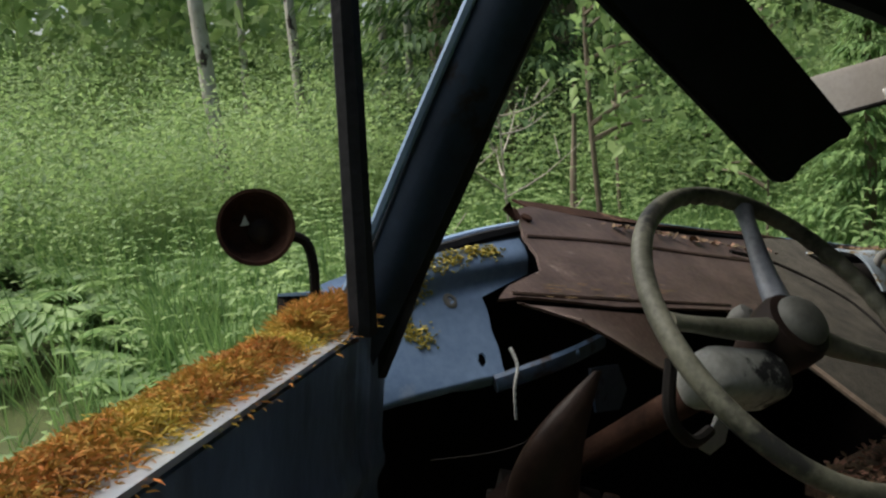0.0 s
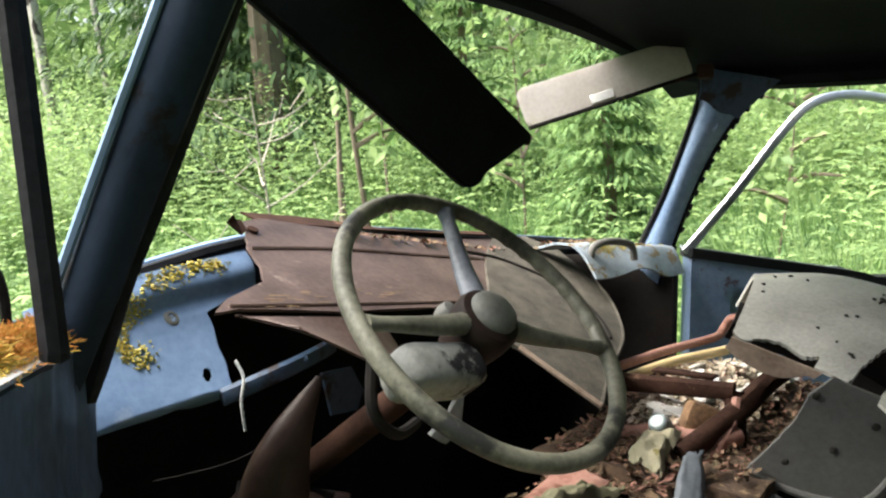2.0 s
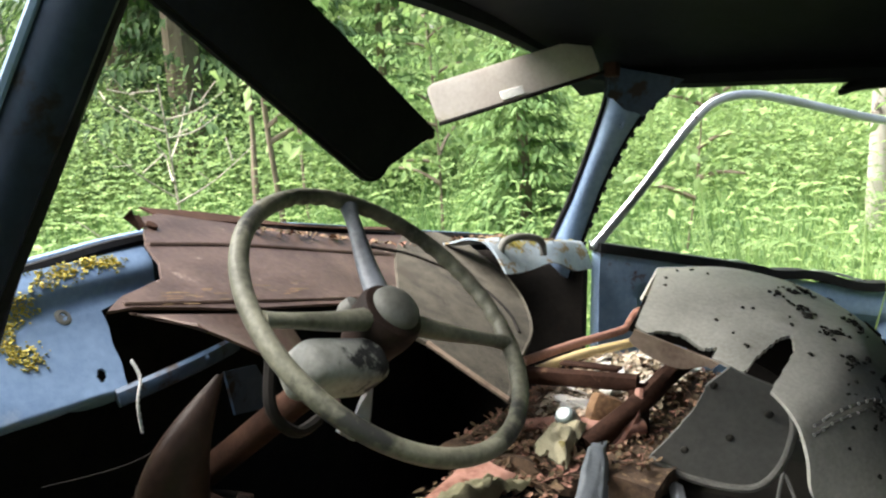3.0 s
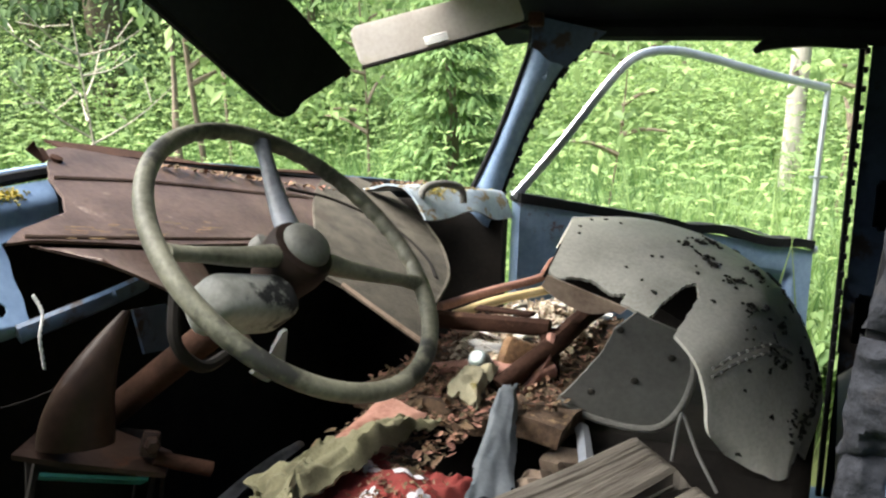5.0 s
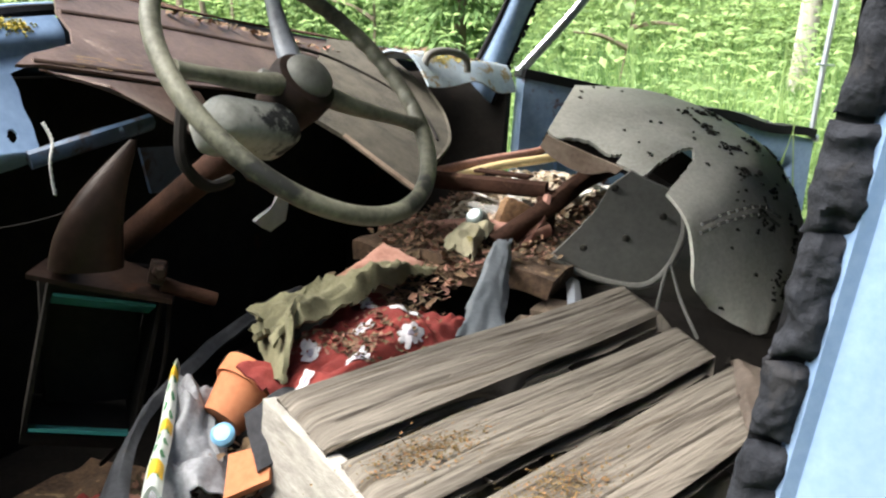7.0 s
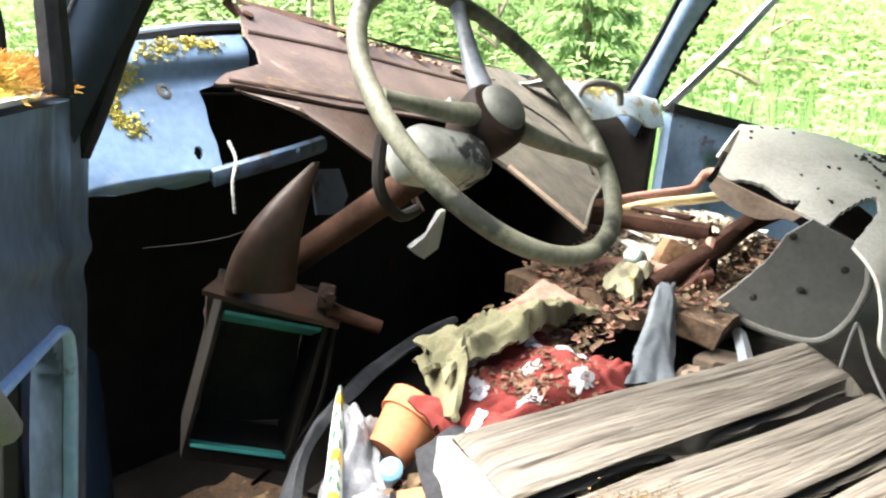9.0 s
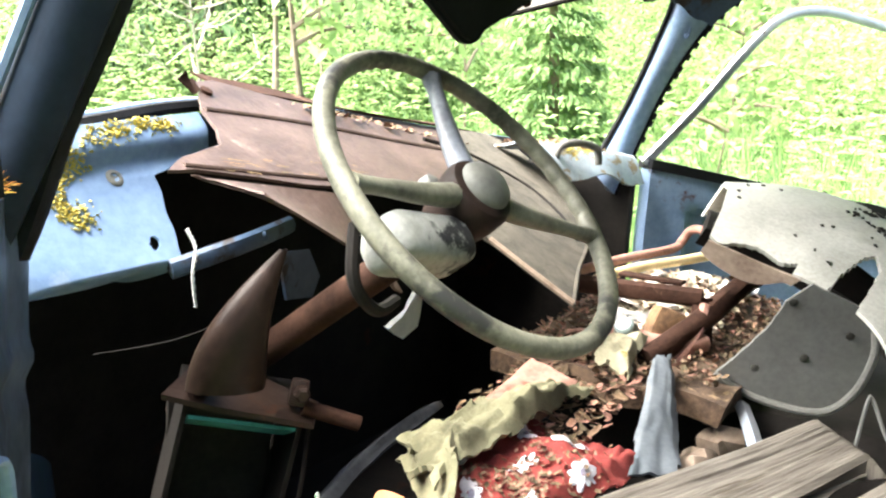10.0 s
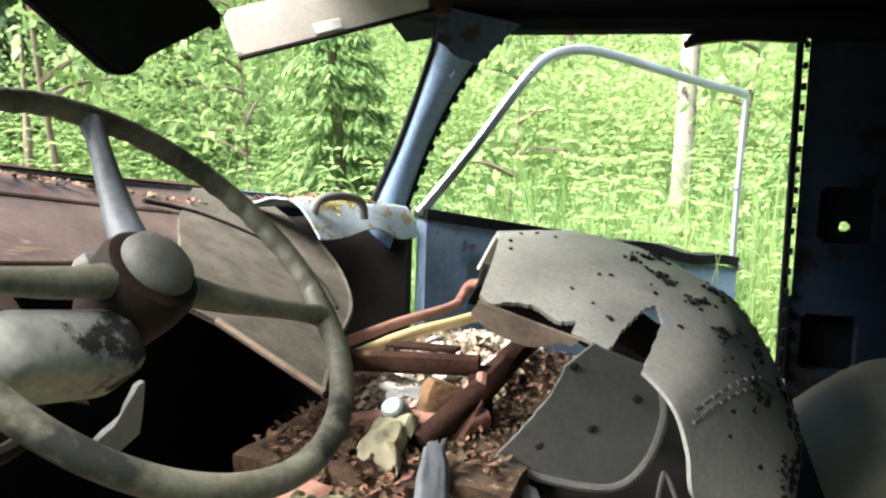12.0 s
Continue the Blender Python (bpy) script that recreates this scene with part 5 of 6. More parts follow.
for k in range(5):
    r = random.Random(70 + k)
    c = V((r.uniform(-0.25, -0.1), r.uniform(-0.40, -0.34), 0.65))
    block(bm, (r.uniform(0.03, 0.06), 0.04, 0.03), Matrix.Translation(c) @ pose(0, 0, 0, r.uniform(0, 60), r.uniform(0, 60), r.uniform(0, 180)), 0.01, 2)
solo("rubble", bm, seat_felt, "beige broken stuffing lumps between pallet and seat", "rubbish", kind="stuff")
bm = B()
sweep(bm, [(-0.22, -0.44, 0.675), (-0.13, -0.41, 0.685), (-0.06, -0.385, 0.69)], 0.010, 4, 10, flat=0.5)
solo("metal_rail", bm, chrome, "short bright aluminium rail by the pallet", "scrap")
bm = B()
sweep(bm, [(-0.16, -0.53, 0.70), (-0.155, -0.535, 0.752), (-0.15, -0.54, 0.757), (-0.165, -0.56, 0.72), (-0.185, -0.59, 0.68)], 0.0022, 6, 20)
solo("wire", bm, seat_dark, "bent grey wire behind the pallet", "wire")
bm = B()
sweep(bm, [(-0.46, -0.74, 0.80), (-0.45, -0.74, 0.76), (-0.43, -0.735, 0.72), (-0.42, -0.72, 0.66)], 0.003, 6, 20)
solo("cable", bm, rust_pink, "thin reddish cable hanging by the pillar", "cable")
straws = []
for i in range(22):
    r = random.Random(90 + i)
    straws.append((r.uniform(-0.58, -0.30), r))
verts, faces = [], []
for x, r in straws:
    y = 0.058 + r.uniform(0, 0.03)
    z = on_sheet((x, y, 0.96)).z
    a = r.uniform(-0.5, 0.5)
    L = r.uniform(0.006, 0.018)
    d = V((math.cos(a), 0.5 * math.sin(a), -0.12))
    n_ = V((0, 0.866, 0.5)) * 0.0005
    b = len(verts)
    p = on_sheet((x, y, z), 0.003)
    verts += [p - d * L, p + d * L, p + d * L + n_ * 2, p - d * L + n_ * 2]
    faces.append((b, b + 1, b + 2, b + 3))
ob = new("straw", quads("straw", verts, faces, [straw]))
ob.matrix_world = CAR
tagged(ob, "dry straw and needles on the brown sheet", "straw", kind="stuff")

# ---- pallet of boards across the driver's seat ----
pallet = thing("pallet", (-0.45, -0.45, 0.60), "weathered grey wooden pallet lying across the driver's seat", "pallet")
PLANKS = (((-0.600, -0.244), (-0.180, -0.488), (-0.240, -0.550), (-0.660, -0.342)),
          ((-0.667, -0.362), (-0.268, -0.576), (-0.321, -0.629), (-0.722, -0.440)),
          ((-0.728, -0.460), (-0.330, -0.650), (-0.388, -0.722), (-0.775, -0.555)))
# cracks along each plank: how far across, drift, from and to
CRACKS = (((0.30, 0.04, 0.55, 0.98), (0.72, -0.05, 0.05, 0.35), (0.55, 0.02, 0.72, 1.0)),
          ((0.25, 0.08, 0.30, 0.85), (0.40, 0.06, 0.55, 1.0), (0.62, 0.10, 0.15, 0.60), (0.82, -0.04, 0.0, 0.25)),
          ((0.62, 0.10, 0.35, 0.95), (0.30, 0.05, 0.60, 1.0), (0.45, 0.0, 0.0, 0.30)))
for k, quad in enumerate(PLANKS):
    a, b, c, d = (V((x, y, 0.762 + 0.149 * x)) for x, y in quad)
    r = random.Random(k)

    def plank(u, v, a=a, b=b, c=c, d=d, k=k):
        p = a.lerp(b, u).lerp(d.lerp(c, u), v)
        e = min(u / 0.03, (1 - u) / 0.03, v / 0.12, (1 - v) / 0.12, 1.0)
        grain = 0.0016 * noise.noise(V((u * 6, v * 26, k * 3))) + 0.0010 * noise.noise(V((u * 3, v * 60, k)))
        crack = sum(-0.0045 * math.exp(-((v - c - w * u - 0.012 * math.sin(9 * u + c * 20)) / 0.012) ** 2) * (lo < u < hi) for c, w, lo, hi in CRACKS[k])
        return p + V((0, 0, grain + crack - 0.006 * (1 - e) ** 2)) + V((0, 0, 0.004)) * noise.noise(V((u * 2, k, 0)))
    part("plank", sheet(B(), plank, 60, 110, 0.024), wood, pallet)
end = V((-0.60, -0.75, 0)).normalized()
bm = B()
a, d = V((-0.615, -0.235, 0.668)), V((-0.80, -0.575, 0.640))


def side(u, v):
    p = a.lerp(d, u)
    return p + V((0.010, 0.004, 0)) * (1 - v) + V((0, 0, -0.10 * v - 0.004)) + V((-0.002, 0.0015, 0)) * noise.noise(V((u * 9, v * 9, 4)))


part("side_board", sheet(bm, side, 30, 12, 0.022), wood_pale, pallet, "bleached pale side board")
for t in (0.35, 0.75):
    part("crossbar", block(B(), (0.07, 0.34, 0.05), Matrix.Translation(V((-0.62 + 0.3 * t, -0.36 - 0.22 * t, 0.60 + 0.03 * t))) @ pose(0, 0, 0, 0, -8, -38), 0.004), wood, pallet)
bm = B()
block(bm, (0.05, 0.06, 0.09), Matrix.Translation((-0.685, -0.30, 0.54)) @ pose(0, 0, 0, 8, -6, 30), 0.006, 2)
solo("wood_block", bm, wood, "mossy end-grain wood block beside the pallet", "wood")
cloth("leather_scrap", ((-0.35, -0.642, 0.716), (-0.344, -0.703, 0.717), (-0.513, -0.713, 0.692), (-0.482, -0.682, 0.696)), 22, 0.004, 0.012, mat("cracked_brown_leather", (0.045, 0.034, 0.027), (0.125, 0.098, 0.08), 20, 0.7, 0.5, 140, spot=(0.16, 0.13, 0.11), spot_at=0.62, spot_scale=18), "torn brown leather scrap on the pallet end", 44, rag(11), "scrap")
def plank_moss(r):
    a = r.gauss(0, 0.030)
    x, y = r.choice(((-0.628, -0.428), (-0.628, -0.552)))
    x, y = x + 0.89 * a + r.gauss(0, 0.009), y - 0.45 * a + r.gauss(0, 0.015)
    return x, y, 0.764 + 0.149 * x + r.uniform(0, 0.003)


def cloth_dirt(r):
    return f_red(0.35 + abs(r.gauss(0, 0.2)), min(0.95, max(0.1, r.gauss(0.6, 0.2)))) + V((0, 0, 0.003))


litter("cloth_dirt", 420, cloth_dirt, (0.0015, 0.006), leaf_litter, "crumbs of dry leaf on the red cloth", 63)
litter("pallet_moss", 1900, plank_moss, (0.0006, 0.0024), mat("dry_brown_plank_moss", (0.07, 0.04, 0.015), (0.20, 0.13, 0.05), 30, 0.95, 0.2, 100, island=0.5), "dry straw-brown moss patches on the planks", 61, "moss")

# ---- moss and lichen ----
mr = np.random.default_rng(7)
verts, faces = [], []
for i in range(26000):
    u = mr.uniform(-0.085, 0.80)
    w = mr.normal(0, 0.012)
    grow = 0.75 + 0.25 * noise.noise(V((u * 12, 0, 0))) + (0.55 if u < 0.10 else 0)
    root = at(u, 1.0) - inward * (0.012 - w) + V((0, 0, 0.010 + 0.018 * grow * max(0, 1 - (w / 0.03) ** 2) * mr.uniform(0.2, 1)))
    d = V((mr.normal(0, 0.6), mr.normal(0, 0.6), mr.uniform(0.1, 1.0))) + inward * (w * 26)
    d.normalize()
    L = mr.uniform(0.005, 0.013) * grow
    s = d.cross(V((mr.normal(), mr.normal(), 0.3))).normalized() * 0.0005
    mid = root + d * L * 0.6 + V((0, 0, -0.001))
    b = len(verts)
    verts += [root - s, root + s, mid + s * 1.2, mid - s * 1.2, root + d * L + V((0, 0, -0.003))]
    faces += [(b, b + 1, b + 2, b + 3), (b + 3, b + 2, b + 4)]
ob = new("moss_cushion", quads("moss_cushion", verts, faces, [moss_mat]))
ob.matrix_world = CAR
tagged(ob, "thick orange-brown moss growing along the door sill", "moss", kind="stuff")


def lichen_on(name, f, spots, n, spread, label, seed, up):
    r = random.Random(seed)
    verts, faces = [], []
    for _ in range(n):
        u0, v0, k = r.choice(spots)
        u, v = u0 + r.gauss(0, spread * k), v0 + r.gauss(0, spread * k * 0.8)
        if not (0 < u < 1 and 0 < v < 1):
            continue
        p = V(f(u, v)) + V(up) * 0.001
        s = r.uniform(0.0009, 0.0026)
        b = len(verts)
        q = Euler((r.uniform(-0.5, 0.5), r.uniform(-0.5, 0.5), r.uniform(0, 6))).to_matrix()
        verts += [p + q @ V((math.cos(a) * s, math.sin(a) * s, 0.0006 + 0.3 * s)) for a in (0, 1.3, 2.5, 3.8, 5.0)] + [p - V(up) * 0.001]
        faces += [(b + j, b + (j + 1) % 5, b + 5) for j in range(5)] + [tuple(range(b, b + 5))]
    ob = new(name, quads(name, verts, faces, [lichen]))
    ob.matrix_world = CAR
    return tagged(ob, label, "lichen", kind="stuff")


lichen_on("lichen", dash_face, [(0.36, 0.16, 1), (0.39, 0.22, 1), (0.42, 0.30, 0.9), (0.40, 0.40, 0.8), (0.44, 0.47, 0.7), (0.52, 0.06, 0.9), (0.60, 0.05, 0.9), (0.71, 0.03, 0.8), (0.80, 0.05, 0.6), (0.52, 0.52, 0.9)],
          950, 0.045, "bright yellow lichen on the blue dash end", 3, (0, -0.4, 0.9))
lichen_on("lichen", right_dash, [(0.35, 0.35, 1.5), (0.55, 0.3, 1.5), (0.45, 0.6, 1.2), (0.25, 0.7, 1), (0.8, 0.3, 1.2)], 700, 0.06, "yellow lichen on the passenger side dash", 5, (0, -0.2, 0.9))
litter("leaf_litter", 120, lambda r: (lambda u: V(right_dash(u, r.uniform(0.05, 0.6))) + V((0, 0, 0.004)))(r.uniform(0, 0.8)), (0.004, 0.011), leaf_litter, "dry needles and leaves on the dash top", 71)
litter("leaf_litter", 90, lambda r: (lambda u: (-0.40 + 0.55 * u, 0.215 - 0.05 * u + r.uniform(-0.015, 0.01), 1.055 - 0.07 * u))(r.uniform(0.2, 1)), (0.004, 0.010), leaf_litter, "dry leaves on the sheet's edge", 72)


# ---- ground and forest ----
leaf_green = mat("fresh_green_leaves", (0.16, 0.265, 0.082), (0.315, 0.43, 0.175), 0.6, 0.6, 0.0, 3, island=0.32, through_light=0.5)
fern_green = mat("fern_fronds", (0.15, 0.26, 0.082), (0.285, 0.41, 0.175), 0.7, 0.6, 0.0, 3, island=0.35, through_light=0.45)
grass_green = mat("tall_grass", (0.11, 0.21, 0.06), (0.21, 0.33, 0.12), 0.6, 0.6, 0.0, 3, island=0.4, through_light=0.4)
young_green = mat("young_spruce_needles", (0.12, 0.22, 0.065), (0.23, 0.36, 0.13), 0.8, 0.7, 0.0, 5, island=0.3, through_light=0.35)
spruce_green = mat("spruce_needles", (0.035, 0.08, 0.024), (0.085, 0.155, 0.046), 0.8, 0.7, 0.0, 5, island=0.4, through_light=0.25)
birch_bark = mat("birch_bark", (0.32, 0.285, 0.25), (0.54, 0.50, 0.45), 6, 0.85, 0.3, 30, stretch=(1, 1, 0.6), spot=(0.05, 0.04, 0.035), spot_at=0.56, spot_scale=7)
grey_bark = mat("grey_brown_bark", (0.12, 0.09, 0.065), (0.25, 0.20, 0.15), 12, 0.95, 0.6, 50, stretch=(1, 1, 0.3))
twig_mat = mat("bare_grey_twig", (0.30, 0.26, 0.21), (0.46, 0.41, 0.35), 12, 0.9, 0.2, 60)
soil = mat("mossy_forest_soil", (0.035, 0.045, 0.015), (0.09, 0.11, 0.035), 2, 0.95, 0.5, 20, spot=(0.06, 0.04, 0.02), spot_at=0.58, spot_scale=3)
W0 = Matrix.Identity(4)
gr = np.random.default_rng(12)


def land(x, y):
    d = math.hypot(x, y)
    return -0.04 + 0.10 * noise.noise(V((x * 0.3, y * 0.3, 0))) * min(1, d / 3) + 0.022 * max(0, d - 4)


n = 90
rad = [0.0] + [0.5 * 1.105 ** k for k in range(70)]
verts, faces = [(0, 0, land(0, 0))], []
for k, r in enumerate(rad[1:]):
    r = min(r, 400)
    for j in range(n):
        x, y = r * math.cos(2 * math.pi * j / n), r * math.sin(2 * math.pi * j / n)
        verts.append((x, y, min(land(x, y), 3.0)))
for j in range(n):
    faces.append((0, 1 + j, 1 + (j + 1) % n))
for k in range(len(rad) - 2):
    for j in range(n):
        a, b = 1 + k * n, 1 + (k + 1) * n
        faces.append((a + j, b + j, b + (j + 1) % n, a + (j + 1) % n))
ob = new("ground", quads("ground", verts, faces, [soil]))
ob.data.shade_smooth()
tagged(ob, "mossy forest floor", "ground", kind="structure")


class Leaves:
    """Gathers many small folded leaves into arrays."""
    def __init__(self):
        self.v, self.f, self.n = [], [], 0

    def add(self, root, way, across, length, width, droop=0.0):
        """root, way, across: arrays of rows; each leaf is a folded diamond of four faces' worth of two quads."""
        m = len(root)
        length, width = np.broadcast_to(length, m)[:, None], np.broadcast_to(width, m)[:, None]
        nrm = np.cross(way, across)
        tip = root + way * length - np.array([0, 0, 1]) * droop * length
        mid = root + way * length * 0.45 + nrm * width * 0.15
        l, r = mid + across * width * 0.5 - nrm * width * 0.25, mid - across * width * 0.5 - nrm * width * 0.25
        self.v.append(np.stack([root, l, tip, r, mid], 1).reshape(-1, 3))
        base = self.n + 5 * np.arange(m)[:, None]
        self.f.append((base[:, :, None] + np.array([[0, 4, 1], [4, 2, 1], [0, 3, 4], [4, 3, 2]])[None]).reshape(-1, 3))
        self.n += 5 * m

    def mesh(self, name, material):
        v, f = np.concatenate(self.v), np.concatenate(self.f)
        me = bpy.data.meshes.new(name)
        me.vertices.add(len(v)), me.loops.add(3 * len(f)), me.polygons.add(len(f))
        me.vertices.foreach_set("co", v.astype(np.float32).ravel())
        me.loops.foreach_set("vertex_index", f.astype(np.int32).ravel())
        me.polygons.foreach_set("loop_start", np.arange(0, 3 * len(f), 3, dtype=np.int32))
        me.materials.append(material)
        me.update(calc_edges=True)
        return me


def unit(a):
    return a / np.maximum(np.linalg.norm(a, axis=-1, keepdims=True), 1e-9)


def spread(count, near, far, lo=-180, hi=180, power=1.0):
    """Places in plan: degrees clockwise from ahead of the car, kept off the car and the open doors."""
    out = []
    while len(out) < count:
        a, d = radians(gr.uniform(lo, hi)), near + (far - near) * gr.uniform() ** power
        x, y = d * math.sin(a), d * math.cos(a)
        if -1.75 < x < 1.05 and -2.6 < y < 0.75:
            continue
        if 0.6 < x < 1.6 and -1.0 < y < 0.2:
            continue
        out.append((x, y))
    return out


def fern(bag, x, y, size):
    z = land(x, y)
    k = int(gr.integers(6, 10))
    for j in range(k):
        a = 2 * math.pi * (j + gr.uniform(-0.3, 0.3)) / k
        out = np.array([math.cos(a), math.sin(a), 0])
        L = size * gr.uniform(0.75, 1.15)
        m = 15
        t = np.linspace(0.12, 1, m)[:, None]
        spine = np.array([x, y, z]) + out * (L * 0.75 * t ** 1.15) + np.array([0, 0, 1]) * (L * (0.95 * t - 0.55 * t ** 2.3))
        side = np.cross([0, 0, 1], out)
        length = L * 0.26 * np.sin(np.pi * np.clip(t[:, 0] * 0.95 + 0.05, 0, 1)) ** 0.8 + 0.01
        for s in (-1, 1):
            way = unit(side * s + out * 0.45 + np.array([0, 0, -0.12]) + gr.normal(0, 0.08, (m, 3)))
            across = unit(np.cross(way, np.array([0, 0, 1.0]) + out * -0.3))
            bag.add(spine, way, across, length, 0.34 * length + 0.004, 0.15)


def stalk(bag, x, y, height, pairs, leaf, lean=0.15):
    z = land(x, y)
    d = np.array([gr.normal(0, lean), gr.normal(0, lean), 1.0])
    t = np.linspace(0.2, 1, pairs)
    root = np.array([x, y, z]) + d * (height * t)[:, None]
    a = gr.uniform(0, 6.28, pairs)
    for s in (0, math.pi):
        way = unit(np.stack([np.cos(a + s), np.sin(a + s), gr.uniform(-0.1, 0.55, pairs)], 1))
        across = unit(np.cross(way, [0, 0, 1.0]))
        bag.add(root, way, across, leaf * gr.uniform(0.7, 1.2, pairs), leaf * 0.5, 0.25)


def blades(bag, x, y, height, count):
    z = land(x, y)
    root = np.stack([x + gr.normal(0, 0.05, count), y + gr.normal(0, 0.05, count), np.full(count, z)], 1)
    way = unit(np.stack([gr.normal(0, 0.28, count), gr.normal(0, 0.28, count), np.ones(count)], 1))
    across = unit(np.cross(way, gr.normal(0, 1, (count, 3))))
    bag.add(root, way, across, height * gr.uniform(0.6, 1.2, count), 0.009, 0.12)


def ahead(count, near, far, power=1.0):
    return spread(count, near, far, 5, 118, power)


bag = Leaves()
for x, y in ahead(900, 1.2, 9.5, 0.8) + spread(140, 1.6, 7, -180, 5):
    fern(bag, x, y, gr.uniform(0.35, 0.75))
ob = new("ferns", bag.mesh("ferns", fern_green))
tagged(ob, "dense light green ferns covering the forest floor", "fern", kind="stuff")
bag = Leaves()
for x, y in ahead(4300, 1.2, 11, 0.75) + spread(500, 1.6, 10):
    stalk(bag, x, y, gr.uniform(0.3, 0.95), int(gr.integers(7, 13)), gr.uniform(0.024, 0.058))
ob = new("undergrowth", bag.mesh("undergrowth", leaf_green))
tagged(ob, "leafy green undergrowth and seedlings", "undergrowth", kind="stuff")
bag = Leaves()
for x, y in ahead(3400, 1.1, 9, 0.8) + spread(600, 1.5, 9):
    blades(bag, x, y, gr.uniform(0.3, 0.75), 14)
ob = new("grass", bag.mesh("grass", grass_green))
tagged(ob, "tall green grass and horsetail", "grass", kind="stuff")
# tall stems growing right beside the passenger door
bag = Leaves()
for x, y in [(1.30 + gr.uniform(0, 0.5), -0.62 + gr.uniform(-0.35, 0.5)) for _ in range(26)]:
    stalk(bag, x, y, gr.uniform(0.7, 1.15), 9, gr.uniform(0.035, 0.06), 0.06)
for x, y in [(1.35 + gr.uniform(0, 0.9), -0.9 + gr.uniform(-0.5, 1.2)) for _ in range(40)]:
    blades(bag, x, y, gr.uniform(0.6, 1.0), 14)
ob = new("doorside_plants", bag.mesh("doorside_plants", leaf_green))
tagged(ob, "young green stems growing by the open passenger door", "undergrowth", kind="stuff")


def trunk_mesh(bm, x, y, height, r, lean=(0, 0), seg=10, bend=0.1):
    z = land(x, y) - 0.1
    pts = []
    for k in range(6):
        t = k / 5
        pts.append((x + lean[0] * height * t + bend * math.sin(2.1 * t * 3 + x), y + lean[1] * height * t + bend * math.cos(1.7 * t * 3 + y), z + height * t))
    return sweep(bm, pts, lambda t: r * (1 - 0.75 * t) * (1 + 0.35 * max(0, 0.06 - t) * 16), seg, 24, ripple=0.12), pts


def crown(name, pts, low, reach, count, leaf, material, limbs, seed, bark):
    """Limbs with sprays of leaves from `low` of the trunk's height up."""
    r = np.random.default_rng(seed)
    bag = Leaves()
    bm = B()
    line = glide(pts, 40)
    for k in range(limbs):
        t = low + (1 - low) * (k + r.uniform()) / limbs
        p = line[min(40, int(t * 40))]
        a = r.uniform(0, 6.28)
        L = reach * (1.15 - t) * r.uniform(0.7, 1.25)
        tip = p + V((math.cos(a) * L, math.sin(a) * L, L * r.uniform(0.1, 0.55)))
        mid = p.lerp(tip, 0.5) + V((0, 0, 0.08 * L))
        sweep(bm, [p, mid, tip], lambda s: 0.016 * (1.2 - t) * (1 - 0.8 * s) + 0.002, 5, 6)
        m = count // limbs
        s = r.uniform(0.25, 1.05, m)
        root = np.array(p)[None] * (1 - s[:, None]) + np.array(tip)[None] * s[:, None] + np.array([0, 0, 0.06 * L]) + r.normal(0, 0.12 * reach + 0.05, (m, 3)) * np.array([1, 1, 0.6])
        way = unit(r.normal(0, 1, (m, 3)) + np.array([0, 0, -0.2]))
        bag.add(root, way, unit(np.cross(way, r.normal(0, 1, (m, 3)))), leaf * r.uniform(0.7, 1.3, m), leaf * 0.6, 0.2)
    return bm, bag


def broadleaf(name, x, y, height, r, bark, label, low, reach, count, leaf, limbs, seed, lean=(0, 0), bend=0.1):
    tree = thing(name, (x, y, land(x, y)), label, "tree", frame_of=W0)
    bm, pts = trunk_mesh(B(), x, y, height, r, lean, bend=bend)
    part("trunk", bm, bark, tree)
    lb, bag = crown("crown", pts, low, reach, count, leaf, leaf_green, limbs, seed, bark)
    tagged(part("branchwork", lb, bark, tree), "fine branchwork", kind="stuff")
    ob = new("crown", bag.mesh("crown", leaf_green))
    ob.parent = tree
    ob.location = -V(tree["base"])
    return tree


def spruce(x, y, height, reach, tiers, label, seed, needles=None):
    tree = thing("spruce", (x, y, land(x, y)), label, "tree", "spruces", frame_of=W0)
    bm, pts = trunk_mesh(B(), x, y, height, 0.018 * height + 0.02, seg=8, bend=0.02)
    part("trunk", bm, grey_bark, tree)
    r = np.random.default_rng(seed)
    bag = Leaves()
    z0 = land(x, y)
    grown = min(1, height / 6)
    for k in range(tiers):
        t = 0.06 + 0.94 * k / tiers
        L = reach * (1.03 - t) * r.uniform(0.85, 1.15)
        for j in range(9):
            a = 2 * math.pi * (j + r.uniform(-0.4, 0.4)) / 9
            out = np.array([math.cos(a), math.sin(a), 0])
            m = 48 if grown == 1 else 80
            s = np.sqrt(r.uniform(0.05, 1, m))[:, None]
            side = np.cross([0, 0, 1], out)
            w = r.normal(0, 0.16, (m, 1)) * L * (1.1 - s)
            root = np.array([x, y, z0 + t * height]) + out * (L * s) + side * w + np.array([0, 0, 1]) * (-0.28 * L * s + 0.10 * L * s ** 2) + r.normal(0, 0.02, (m, 3))
            way = unit(out + side * np.sign(w) * 0.7 + np.array([0, 0, -0.35]) + r.normal(0, 0.25, (m, 3)))
            bag.add(root, way, unit(np.cross(way, [0, 0, 1.0])), (0.03 + 0.05 * grown + 0.08 * L) * r.uniform(0.6, 1.2, m), 0.009 + 0.019 * grown + 0.012 * L, 0.3)
    ob = new("crown", bag.mesh("crown", needles or spruce_green))
    ob.parent = tree
    ob.location = -V(tree["base"])
    return tree


def polar(deg, d):
    return d * math.sin(radians(deg)), d * math.cos(radians(deg))


# birches and saplings in the clearing
EYE0 = (-1.07, -0.65)


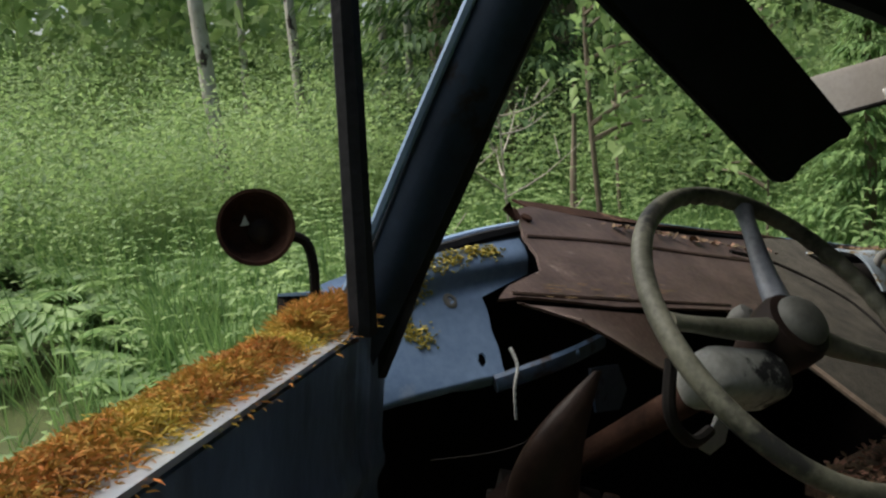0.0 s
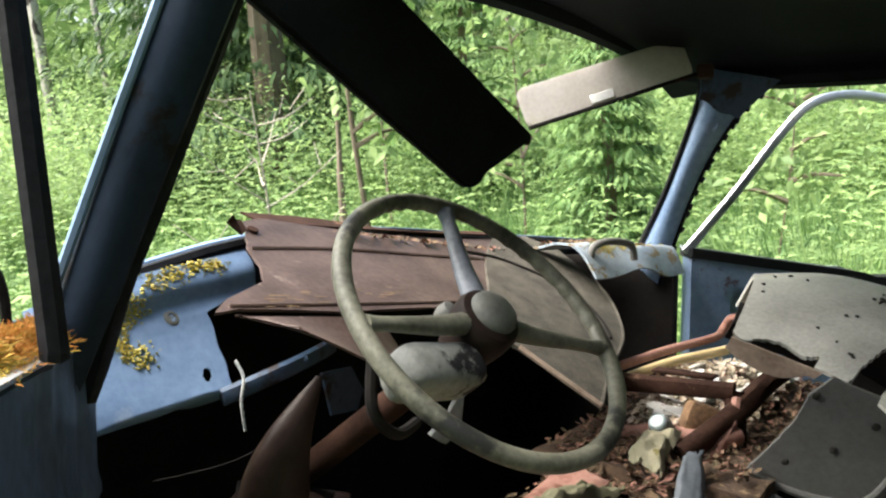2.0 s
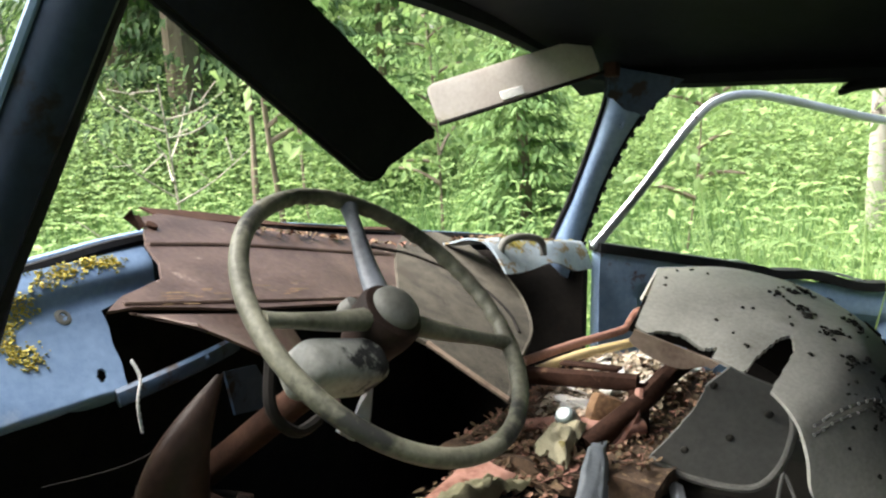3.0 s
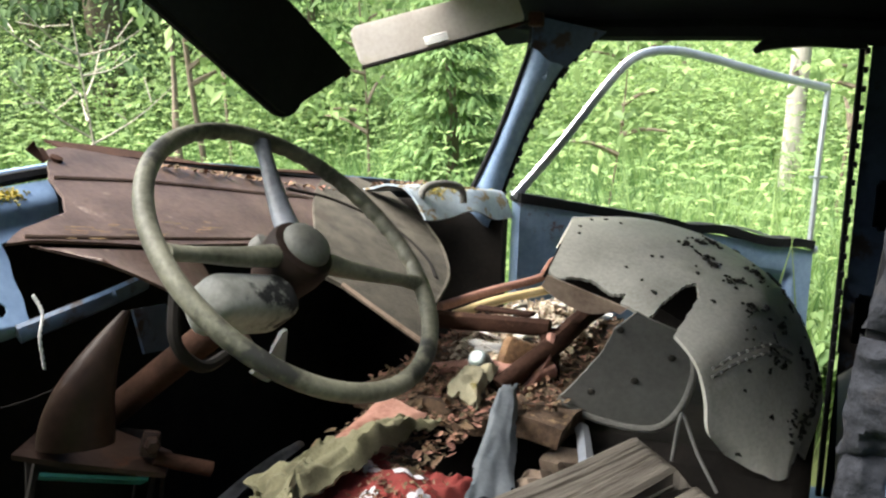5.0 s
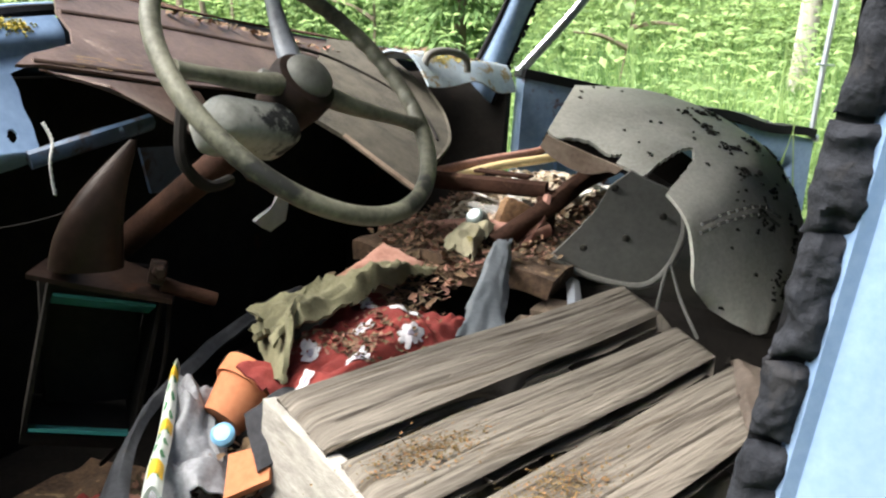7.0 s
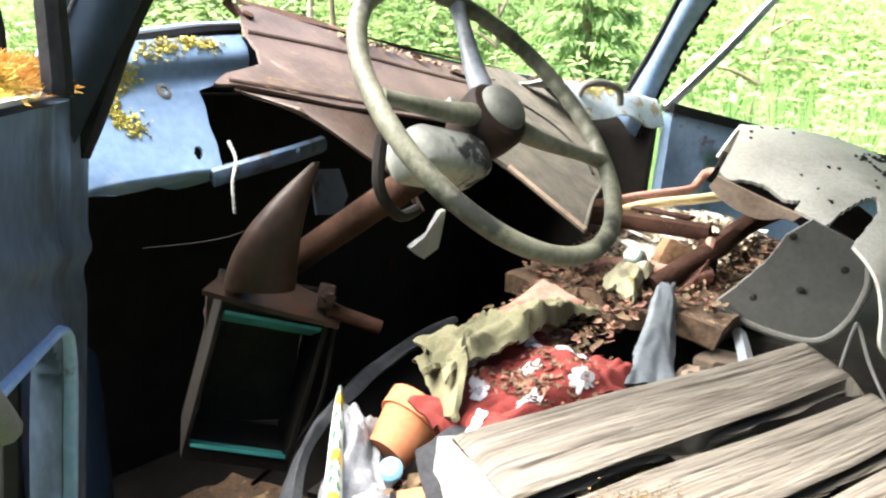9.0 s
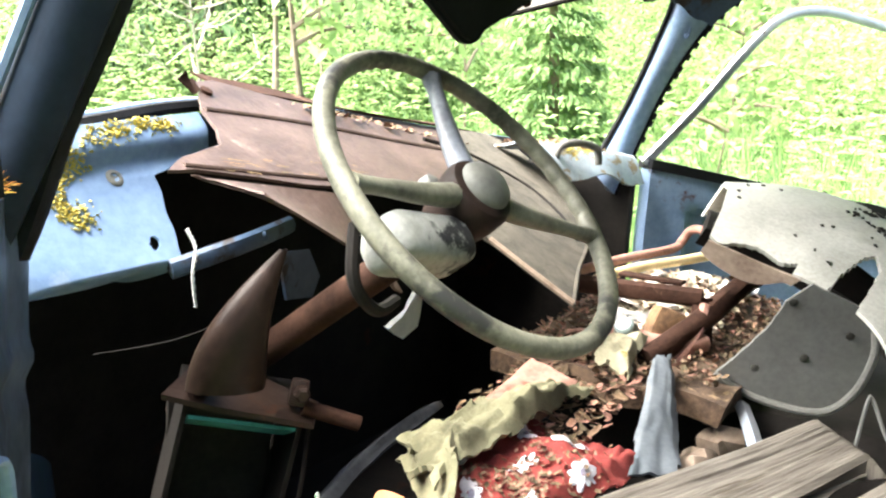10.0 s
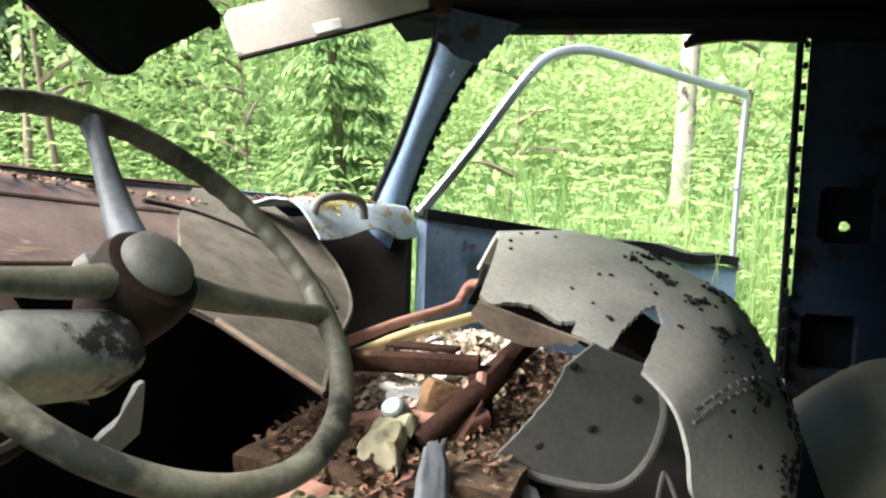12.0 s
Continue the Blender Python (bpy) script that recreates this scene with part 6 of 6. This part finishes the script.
def spot(deg, d):
    x, y = polar(deg, d)
    return EYE0[0] + x, EYE0[1] + y


for k, (deg, d, r, h, lean) in enumerate(((87.8, 5.3, 0.060, 9, (0.012, -0.02)), (25.9, 9, 0.085, 12, (-0.03, 0.0)), (31.4, 11, 0.07, 12, (-0.03, 0)), (36.6, 12, 0.06, 12, (0, 0)), (34.3, 13, 0.05, 12, (0, 0)),
                                          (38.5, 10, 0.05, 11, (-0.01, 0)), (80.7, 9.5, 0.055, 11, (0, 0)), (100, 9, 0.07, 12, (0, 0)),
                                          (73, 14, 0.07, 12, (0, 0)), (28, 14, 0.07, 12, (0.01, 0)))):
    x, y = spot(deg, d)
    bark = birch_bark if k not in (6, 8) else grey_bark
    broadleaf("birch", x, y, h, r, bark, "white-barked birch with dark scars" if bark is birch_bark else "slim grey-brown birch among shrubs", 0.55, 1.3, 1300, 0.075, 22, 300 + k, lean, 0.05)["group"] = "birches"
for k, (deg, d, r, h) in enumerate(((49.3, 4.2, 0.018, 2.9), (51.3, 6.0, 0.014, 2.6), (76.6, 4.4, 0.006, 2.0), (60, 5, 0.010, 2.2), (91, 4.4, 0.010, 2.4))):
    x, y = spot(deg, d)
    broadleaf("sapling", x, y, h, r, grey_bark, "thin young rowan sapling with sparse leaves", 0.35, 0.34, 420, 0.07, 14, 500 + k, (0.02, 0), 0.05)["group"] = "saplings"
x, y = spot(48.3, 4.6)
bm, _ = trunk_mesh(B(), x, y, 1.35, 0.035, (0.02, 0.01), bend=0.03)
solo("stump", bm, grey_bark, "broken brown stem among the ferns", "stump", frame_of=W0)
x, y = spot(43.2, 3.3)
bm = B()
tr = random.Random(6)
z = land(x, y)
sweep(bm, [(x, y, z), (x + 0.02, y, z + 0.6), (x - 0.01, y, z + 1.30)], lambda s: 0.0085 * (1 - 0.7 * s), 6, 10)
for k in range(11):
    h = tr.uniform(0.6, 1.32)
    a = tr.uniform(0, 6.28)
    L = tr.uniform(0.12, 0.35)
    p = V((x, y, z + h))
    tip = p + V((math.cos(a) * L, math.sin(a) * L, L * tr.uniform(0.2, 0.9)))
    sweep(bm, [p, p.lerp(tip, 0.5) + V((0, 0, -0.02)), tip], lambda s: 0.0045 * (1 - 0.75 * s), 5, 6)
    for _ in range(2):
        q = p.lerp(tip, tr.uniform(0.4, 0.9))
        sweep(bm, [q, q + V((tr.uniform(-1, 1), tr.uniform(-1, 1), tr.uniform(0, 1))) * 0.09], 0.002, 4, 2)
solo("dead_shrub", bm, twig_mat, "bare grey dead shrub with forked twigs", "shrub", frame_of=W0)

for k, (deg, d, h, reach) in enumerate(((44.5, 9.0, 9.5, 2.0), (40.5, 11, 9, 1.9), (48.5, 12.0, 10, 2.0), (42, 13, 9, 1.8), (58, 16, 9, 2.0), (78, 17, 9, 2.2))):
    x, y = spot(deg, d)
    spruce(x, y, h, reach, 26, "dark green spruce with hanging boughs", 700 + k)
for k, (deg, d, h, reach) in enumerate(((65.8, 4.6, 1.75, 0.55), (98, 5.2, 2.2, 0.8), (57, 7.5, 2.4, 0.8))):
    x, y = spot(deg, d)
    spruce(x, y, h, reach, 14, "small young spruce among ferns", 800 + k, young_green)

# unseen spruces added behind the viewpoint to keep light out of the wreck
for k, (deg, d, h, reach) in enumerate(((-172, 4.2, 8, 2.3), (-146, 4.6, 9, 2.4), (-120, 4.4, 8, 2.3), (-97, 4.8, 9, 2.5), (-74, 5.2, 8, 2.3), (-50, 6.0, 9, 2.4), (165, 5.0, 9, 2.4), (140, 5.4, 8, 2.3))):
    x, y = spot(deg, d)
    spruce(x, y, h, reach, 22, "dark green spruce with hanging boughs", 900 + k)

# shrub thickets and the wood beyond; unseen clumps behind the viewpoint block light
bag = Leaves()
for x, y in spread(1000, 5.0, 15, 0, 122, 0.9) + spread(420, 4.5, 12, -180, 0):
    z = land(x, y)
    h = gr.uniform(0.7, 0.45 + 0.15 * math.hypot(x, y))
    stems = int(gr.integers(2, 5))
    for _ in range(stems):
        m = 110
        t = gr.uniform(0.2, 1, m)
        lean = gr.normal(0, 0.3, 2)
        root = np.stack([x + lean[0] * h * t, y + lean[1] * h * t, z + h * t], 1) + gr.normal(0, 0.16, (m, 3))
        way = unit(gr.normal(0, 1, (m, 3)) * [1, 1, 0.5] + [0, 0, 0.1])
        bag.add(root, way, unit(np.cross(way, [0, 0, 1.0]) + gr.normal(0, 0.2, (m, 3))), gr.uniform(0.035, 0.07, m), 0.031, 0.2)
ob = new("thicket", bag.mesh("thicket", leaf_green))
tagged(ob, "light green shrub thicket at the clearing's edge", "shrubs", kind="stuff")
bag = Leaves()
for x, y in spread(520, 14, 34, -180, 180, 1.0) + spread(420, 13, 30, 0, 120):
    z = land(x, y)
    bearing = math.degrees(math.atan2(x - EYE0[0], y - EYE0[1]))
    h = gr.uniform(2.5, 9) if not 33.5 < bearing < 38.5 else gr.uniform(1.5, 2.6)
    m = 130
    t = gr.uniform(0.02, 1, m)
    root = np.stack([np.full(m, x), np.full(m, y), z + h * t], 1) + gr.normal(0, 0.75, (m, 3)) * np.stack([1.2 - t, 1.2 - t, np.full(m, 0.5)], 1)
    way = unit(gr.normal(0, 1, (m, 3)))
    bag.add(root, way, unit(np.cross(way, gr.normal(0, 1, (m, 3)))), gr.uniform(0.2, 0.42, m), 0.24, 0.2)
ob = new("far_woods", bag.mesh("far_woods", leaf_green))
tagged(ob, "sunlit mixed woods behind the clearing", "woods", kind="stuff")
